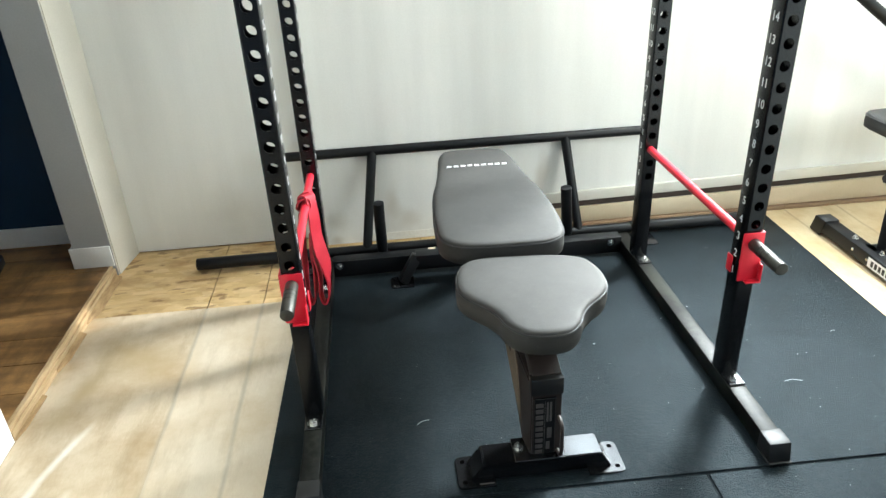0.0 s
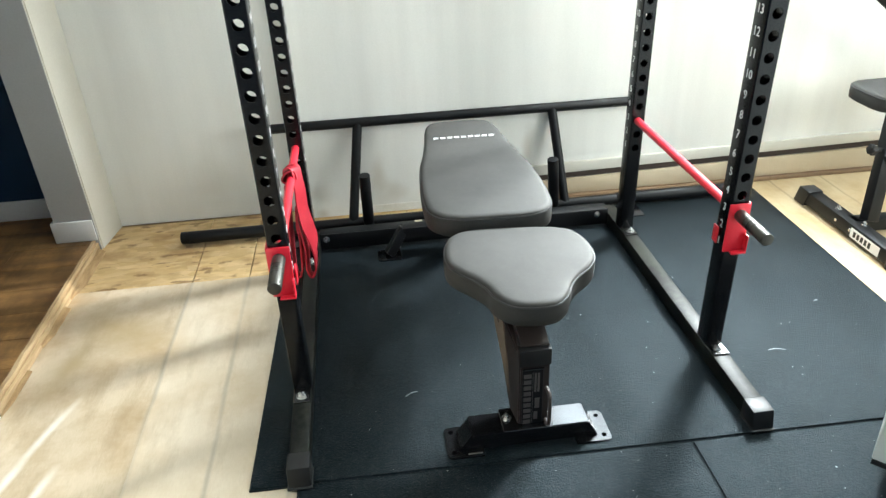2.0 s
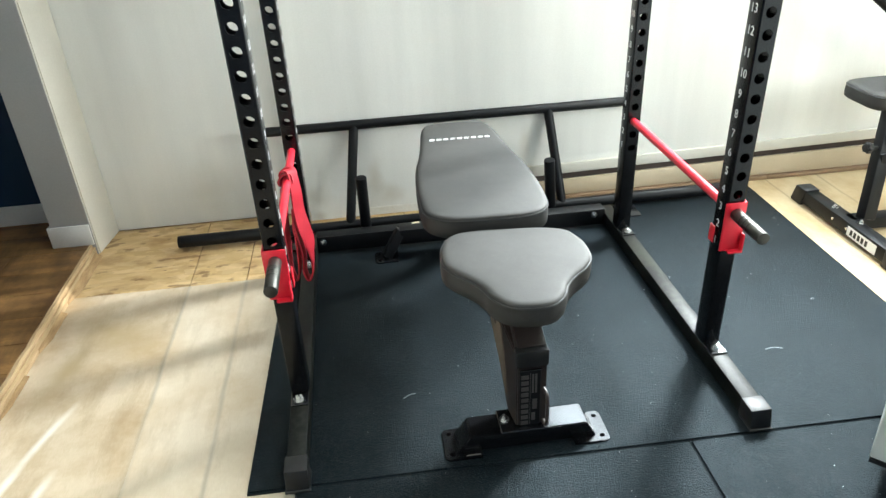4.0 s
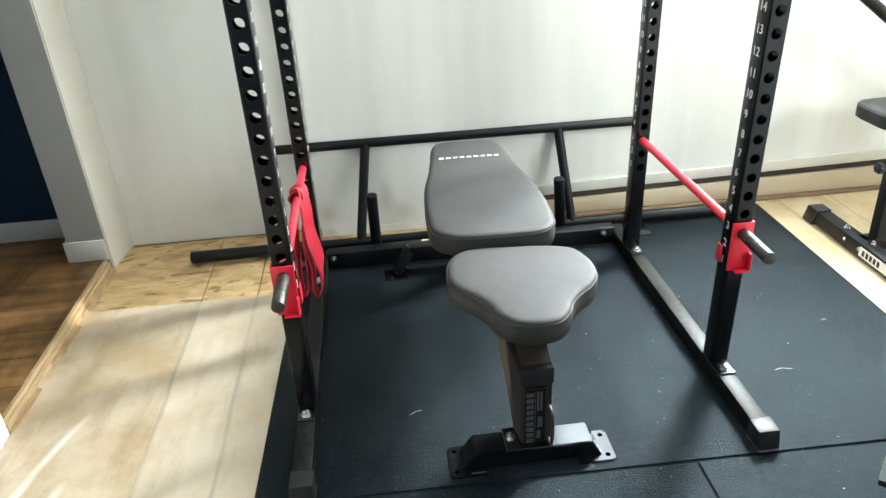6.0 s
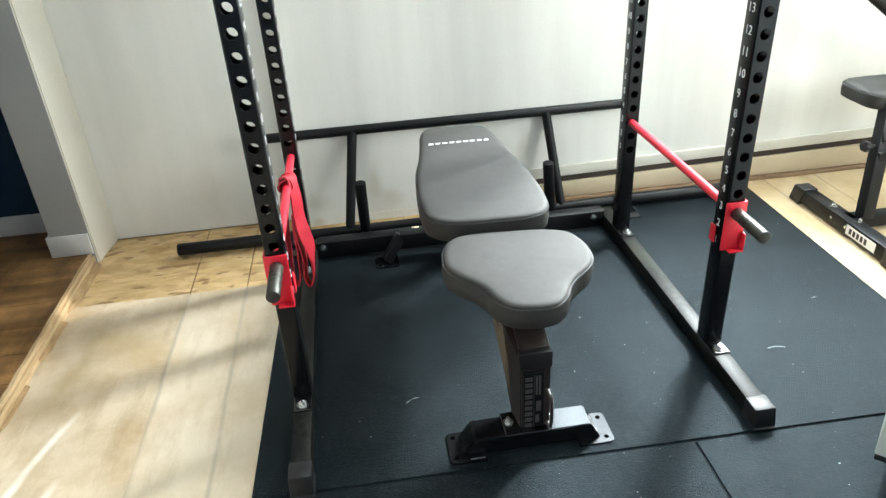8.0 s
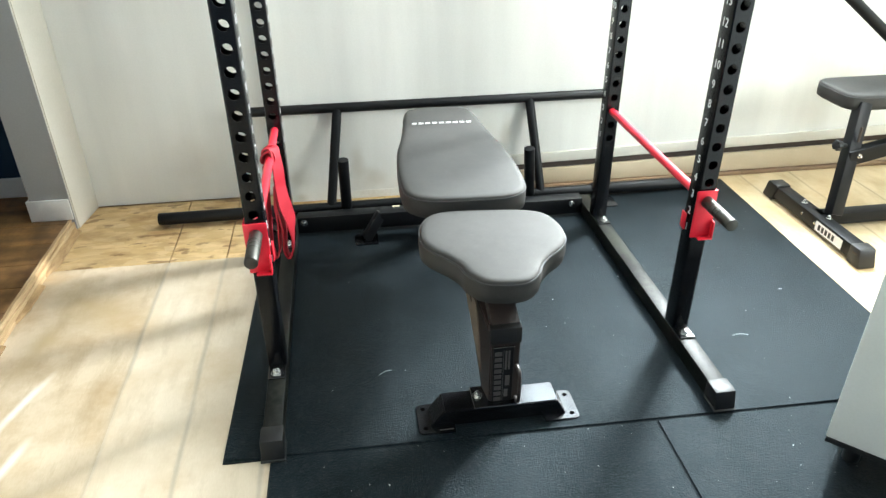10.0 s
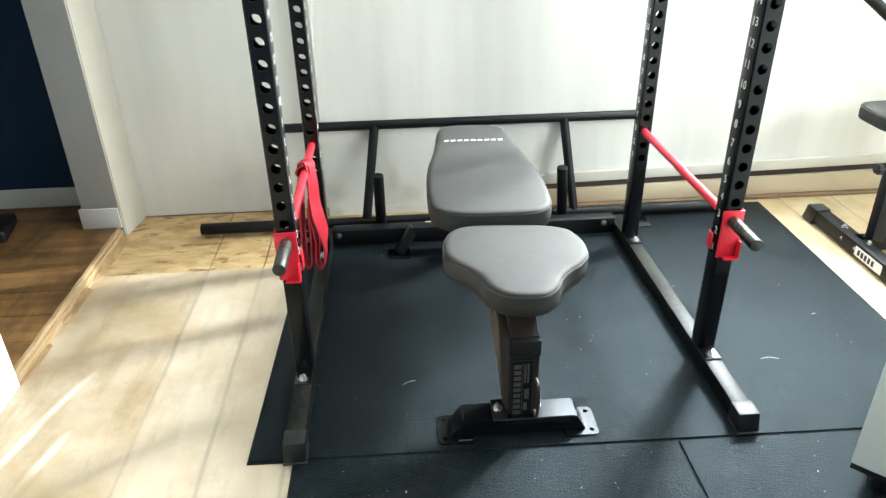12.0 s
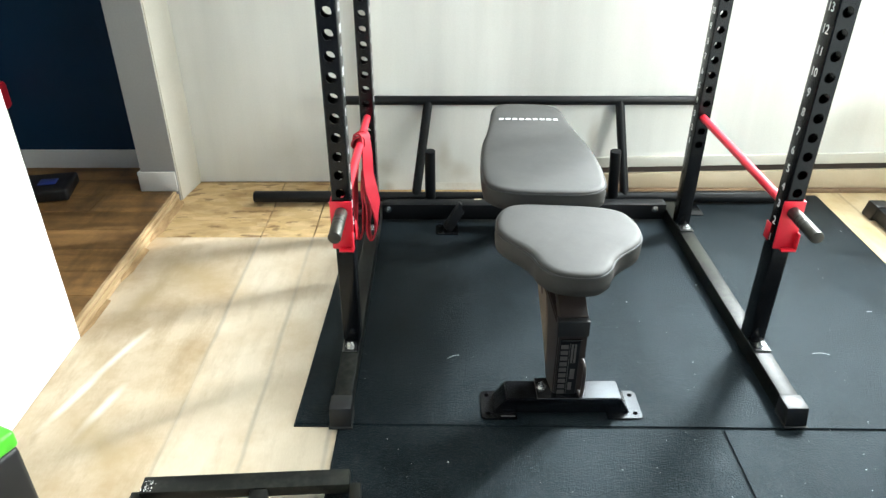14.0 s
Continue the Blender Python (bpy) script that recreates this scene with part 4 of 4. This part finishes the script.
def tab(x, y, wide, deep, parent):
    """A floor plate with rounded corners and black discs for its drilled holes."""
    bm = bmesh.new()
    ring = []
    for cx, cy, a0 in ((1, 1, 0), (-1, 1, 90), (-1, -1, 180), (1, -1, 270)):
        r = 0.014 if cx * x > 0 else 0.003
        for k in range(5):
            a = radians(a0 + 22.5 * k)
            ring.append((x + cx * (wide / 2 - r) + r * math.cos(a), y + cy * (deep / 2 - r) + r * math.sin(a)))
    lo, hi = ([bm.verts.new((px, py, z)) for px, py in ring] for z in (0, 0.005))
    bm.faces.new(lo[::-1]), bm.faces.new(hi)
    for k in range(len(ring)):
        bm.faces.new((lo[k], lo[k - 1], hi[k - 1], hi[k]))
    bmesh.ops.bevel(bm, geom=[e for e in bm.edges if min(v.co.z for v in e.verts) > 0.004], offset=0.0015, segments=2, affect="EDGES")
    t = part("floor_plate", bm, M_STEEL, parent)
    for dx, dy in ((0.62, -0.325), (0.62, 0.325)):
        sx = math.copysign(1, x) * wide / 2
        part("bolt_hole_disc", cyl(bmesh.new(), (x + sx * dx, y + dy * deep, 0.0045), (x + sx * dx, y + dy * deep, 0.0053), 0.0065, 16), M_HOLE_SHADE, t)
    return t


foot_tab = tab(-0.1655, -0.2175, 0.095, 0.110, ffoot)
part("brand_mark", box(bmesh.new(), (-0.160, -0.2660, 0.0052), (-0.123, -0.2620, 0.0056)), M_TARNISH, foot_tab)
tab(0.1695, -0.2175, 0.095, 0.110, ffoot)
bm = box(bmesh.new(), (-0.0675, -0.257, 0.055), (0.062, -0.172, 0.060), 0.002, 1)
br = part("bracket", bm, M_STEEL, ffoot)
for x in (-0.052, 0.052):
    part("bolt", hexbolt(bmesh.new(), (x, -0.21, 0.06), (0, 0, 1), 0.009), M_ZINC, br)
# rear leg and foot
bm = bmesh.new()
beam(bm, (0, 0.68, 0.33), (0, 0.79, 0.07), 0.06, 0.05, 0.004)
part("rear_post", bm, M_STEEL, bench)
bm = bmesh.new()
beam(bm, (-0.298, 0.782, 0.006), (-0.235, 0.805, 0.10), 0.034, 0.045, 0.003, up=(0, 1, 0))
beam(bm, (0.298, 0.782, 0.006), (0.235, 0.805, 0.10), 0.034, 0.045, 0.003, up=(0, 1, 0))
beam(bm, (-0.24, 0.805, 0.085), (0.24, 0.805, 0.085), 0.05, 0.05, 0.003)
rfoot = part("rear_foot", bm, M_SATIN, bench)
tab(-0.298, 0.780, 0.088, 0.082, rfoot)
tab(0.298, 0.780, 0.088, 0.082, rfoot)

# ---------------------------------------------------------------- baseboard heater
heater = thing("baseboard_heater", (1.06, FACE, 0), 0, "cream enamelled baseboard heater with a dark slot along the wall", "heater")
L = EAST - 1.06 - 0.01


def sagging(bm):
    """The old heater hangs a little lower towards its open end."""
    for v in bm.verts:
        v.co.z += (v.co.x - 0.95) * 0.018 * min(1.0, max(0.0, (v.co.z - 0.03) / 0.06))
    return bm


part("top_cover", sagging(box(bmesh.new(), (-0.16, -0.013, 0.1305), (L, -0.001, 0.178), 0.004, 3)), M_COVER, heater, "off-white top cover")
# Dark strip in the shallow gap, coloured as the slot's shade.
part("slot", sagging(box(bmesh.new(), (-0.158, -0.004, 0.1035), (L, -0.001, 0.130))), M_DARK, heater, "dark brown strip shading the slot")
part("front_panel", sagging(box(bmesh.new(), (-0.16, -0.018, 0.0165), (L, -0.001, 0.103), 0.004)), M_HEATER, heater)
for x0, x1 in ((-0.16, 0.955), (0.957, L)):
    part("skirt", box(bmesh.new(), (x0, -0.037, 0.0), (x1, -0.002, 0.016), 0.003), M_SKIRT, heater, "brown wooden skirt")

# ---------------------------------------------------------------- second bench beyond the mat
b2 = thing("weight_bench", (2.045, 0.60, 0), 0, "black adjustable bench with rubber foot caps on bare plywood", "weight bench")
leg = part("base_leg", box(bmesh.new(), (-0.028, -0.24, 0.012), (0.028, 0.29, 0.066), 0.003), M_SATIN, b2)
for y0, y1 in ((-0.295, -0.225), (0.275, 0.345)):
    bm = box(bmesh.new(), (-0.034, y0, 0.0), (0.034, y1, 0.072), 0.006, 2)
    for v in bm.verts:   # sloped nose
        if v.co.z > 0.04 and abs(v.co.y) > 0.26:
            v.co.y -= math.copysign(0.020, v.co.y) * (v.co.z - 0.04) / 0.032
            v.co.x *= 0.94
    cap = part("foot_cap", bm, M_PLASTIC, leg, "black rubber cap")
    if y0 < 0:
        # Dark block on the cap for the shade in its hole.
        part("cap_slot", box(bmesh.new(), (-0.0352, -0.272, 0.044), (-0.0332, -0.246, 0.054), 0.001, 1), M_DARK, cap)
bm = box(bmesh.new(), (-0.0295, -0.18, 0.018), (-0.0275, -0.02, 0.056), 0)
lb = part("brand_label", bm, M_LETTER, leg, "white label with dark marks")
for i in range(5):
    part("brand_mark", box(bmesh.new(), (-0.0305, -0.135 + 0.021 * i, 0.026), (-0.0293, -0.122 + 0.021 * i, 0.048)), M_PLASTIC, lb)
part("stretcher", box(bmesh.new(), (0.0, -0.0, 0.018), (1.0, 0.055, 0.066), 0.003), M_SATIN, b2)
bm = bmesh.new()
beam(bm, (0.050, 0.0, 0.066), (0.143, 0.131, 0.468), 0.050, 0.045, 0.003, up=(0, 1, 0))
p2 = part("post", bm, M_SATIN, b2)
bm = cyl(bmesh.new(), (0.085, 0.08, 0.318), (0.042, 0.066, 0.328), 0.008, 12)
cyl(bm, (0.046, 0.067, 0.327), (0.020, 0.059, 0.333), 0.017, 20, 0.005)
for k in range(6):
    a = math.pi * k / 3
    off = Vector((0.0, 0.0155 * math.cos(a), 0.0155 * math.sin(a)))
    cyl(bm, Vector((0.045, 0.067, 0.327)) + off, Vector((0.023, 0.060, 0.332)) + off, 0.0065, 10, 0.002)
part("knob", bm, M_PLASTIC, p2, "lobed black plastic knob")
# Dark block on the post, its colour the shade of a slot.
part("slot", box(bmesh.new(), (0.104, 0.052, 0.34), (0.112, 0.06, 0.40), 0.001, 1), M_DARK, p2)
part("bolt", hexbolt(bmesh.new(), (0.118, 0.040, 0.29), (0, -1, 0), 0.0055), M_ZINC, p2)
bm = bmesh.new()
beam(bm, (0.085, 0.062, 0.275), (0.75, 0.10, 0.40), 0.04, 0.06, 0.003)
part("brace", bm, M_SATIN, b2)
S2 = [(0.0, 0.222), (0.07, 0.221), (0.112, 0.208), (0.138, 0.175), (0.146, 0.10), (0.146, 0.0), (0.146, -0.12), (0.138, -0.185), (0.112, -0.212), (0.06, -0.22), (0.0, -0.222)]
pad("seat", [(x * 0.87, y) for x, y in S2], 0.500, 0.060, 90, (0.294, 0.236), 0, b2)
part("back_tube", cyl(bmesh.new(), (-0.10, 0.3, 0.965), (0.56, 0.3, 0.485), 0.02, 20), M_SATIN, b2)
for x, y in ((0.012, -0.03), (-0.0, 0.11)):
    part("bolt", hexbolt(bmesh.new(), (x, y, 0.066), (0, 0, 1), 0.008), M_ZINC, b2)
for y in (-0.015, 0.07):
    bm = cyl(bmesh.new(), (-0.0275, y, 0.042), (-0.0335, y, 0.042), 0.0065, 14, 0.002)
    part("bolt", bm, M_ZINC, b2, "round zinc bolt head")

# ---------------------------------------------------------------- things near the camera
cab = thing("cabinet", (1.320, -0.510, 0.0), -45, "pale grey laminate cabinet standing on dark feet beside the mats", "cabinet")
part("body", box(bmesh.new(), (0, 0.004, 0.10), (0.42, 0.40, 1.02), 0.004), M_CABINET, cab)
part("edge_strip", box(bmesh.new(), (0.002, 0.002, 0.088), (0.418, 0.398, 0.0995)), M_PLASTIC, cab, "dark bottom edge")
for x in (0.065, 0.355):
    for y in (0.07, 0.34):
        part("leg", cyl(bmesh.new(), (x, y, MAT), (x, y, 0.092), 0.02, 16, 0.003), M_PLASTIC, cab)

fr = thing("dumbbell_stand", (-0.185, -0.52, 0.0), 3.0, "low black steel stand frame on the bare floor", "stand")
bm = box(bmesh.new(), (-0.24, -0.024, 0.03), (0.235, 0.024, 0.06), 0.003)
part("front_tube", bm, M_RAIL, fr)
part("middle_tube", box(bmesh.new(), (0.01, -0.45, 0.03), (0.05, -0.0245, 0.058), 0.003), M_RAIL, fr)
part("side_tube", box(bmesh.new(), (0.236, -0.5, 0.012), (0.262, -0.01, 0.05), 0.003), M_RAIL, fr)
part("side_tube", box(bmesh.new(), (-0.262, -0.5, 0.0), (-0.241, -0.01, 0.05), 0.003), M_RAIL, fr)

bm = bmesh.new()
rng = random.Random(9)
for k in range(26):
    x, y, r = rng.uniform(-0.238, -0.205), rng.uniform(-0.02, 0.02), rng.uniform(0.0008, 0.0026)
    q = [bm.verts.new((x + r * rng.uniform(0.4, 1.5) * math.cos(a), y + r * rng.uniform(0.4, 1.5) * math.sin(a), 0.0604)) for a in (0.2, 1.5, 2.6, 3.9, 5.2)]
    bm.faces.new(q)
tagged(part("chipped_paint", bm, M_LETTER, fr, "bare chips in the black paint"), "", "", "", "stuff")

bx = thing("storage_bin", (-0.727, -0.701, 0.0), -25, "dark grey bin with a bright green lid by the wall", "storage bin")
part("body", box(bmesh.new(), (-0.068, -0.138, 0), (0.068, 0.138, 0.258), 0.012, 3), M_PLASTIC, bx)
part("lid", box(bmesh.new(), (-0.07, -0.14, 0.2585), (0.07, 0.14, 0.302), 0.010, 3), M_GREEN, bx, "bright green plastic lid")

case = thing("tool_case", (-1.43, 1.04, FLOOR2), 12, "dark case with a blue lid patch on the laminate floor", "case")
part("body", box(bmesh.new(), (-0.13, -0.10, 0), (0.13, 0.10, 0.05), 0.012, 3), M_PLASTIC, case)
part("patch", box(bmesh.new(), (0.0, -0.03, 0.05), (0.07, 0.03, 0.053), 0.001), M_BLUEPLASTIC, case, "blue plastic patch")
rt = thing("toy_chair", (-1.70, 1.16, FLOOR2), 0, "small red plastic seat against the navy wall", "chair")
bm = box(bmesh.new(), (-0.14, -0.08, 0.30), (0.12, 0.12, 0.42), 0.02, 3)
part("seat", bm, M_RED, rt)
for x in (-0.11, 0.09):
    for y in (-0.05, 0.09):
        part("leg", cyl(bmesh.new(), (x, y, 0), (x, y, 0.30), 0.012, 12), M_PLASTIC, rt)

# crumbs of white dust and threads scattered over the mats
bm = bmesh.new()
rng = random.Random(5)
for k in range(430):
    x, y = 1.86 - 1.9 * rng.random() ** 1.4, -1.0 + 2.0 * rng.random() ** 1.5
    r = rng.uniform(0.0005, 0.0014) * (2.2 if k % 19 == 0 else 1.0)
    q = [bm.verts.new((x + r * rng.uniform(0.5, 1.3) * math.cos(a), y + r * rng.uniform(0.5, 1.3) * math.sin(a), MAT + 0.0004)) for a in (0.3, 1.7, 2.9, 4.1, 5.3)]
    t = bm.verts.new((x, y, MAT + 0.0004 + r * 0.7))
    bm.faces.new(q[::-1])
    for i in range(5):
        bm.faces.new((q[i], q[(i + 1) % 5], t))
for x, y, a, n in ((0.30, -0.01, 0.4, 0.02), (1.40, 0.0, -0.1, 0.026), (1.66, 0.22, 0.1, 0.008)):
    sweep(bm, spline([(x - n * math.cos(a), y - n * math.sin(a), MAT + 0.0012), (x, y + n * 0.25, MAT + 0.0016), (x + n * math.cos(a), y + n * math.sin(a), MAT + 0.0012)], 6, False), 0.0006, 5)
tagged(part("mat_debris", bm, M_LETTER), "white crumbs and threads scattered on the rubber mats", "debris", "", "stuff")

# ---------------------------------------------------------------- floor pieces, last
BOARD = 0.2065
edges = [-0.8605] + [-0.8575 + BOARD * k for k in range(2, 14)] + [2.01, 2.25, 2.49, 2.73, 2.97, EAST]
for k, (a, b) in enumerate(zip(edges, edges[1:])):
    cuts = [SOUTH, -1.9 + 0.31 * (k % 3), 0.74, NORTH - 0.010] if b < 1.1 else [SOUTH, -1.6 + 0.4 * (k % 3), NORTH - 0.001]
    for i, (c, d) in enumerate(zip(cuts, cuts[1:])):
        if a + 0.02 > EAST:
            continue
        osb = b < 1.1 and i == len(cuts) - 2
        g = 0.0022 if osb else 0.0
        bm = box(bmesh.new(), (a + g, c, -0.0138), (b - g, d, -0.001 if osb else 0.0), 0.0006 if osb else 0.0, 1)
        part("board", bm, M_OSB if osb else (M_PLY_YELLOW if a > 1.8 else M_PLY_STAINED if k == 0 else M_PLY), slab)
for k in range(24):
    y0 = NORTH + 0.068 - 0.152 * (k + 1)
    off = (0.37 * k) % 1.1
    xs = [-3.4] + [v for v in (-3.0 + off, -1.9 + off) if v < -1.0] + [-0.881]
    for a, b in zip(xs, xs[1:]):
        bm = box(bmesh.new(), (a + 0.0006, y0 + 0.0006, FLOOR2 - 0.0118), (b - 0.0006, y0 + 0.1514, FLOOR2), 0.0012, 1)
        part("plank", bm, M_LAMINATE, floor2)
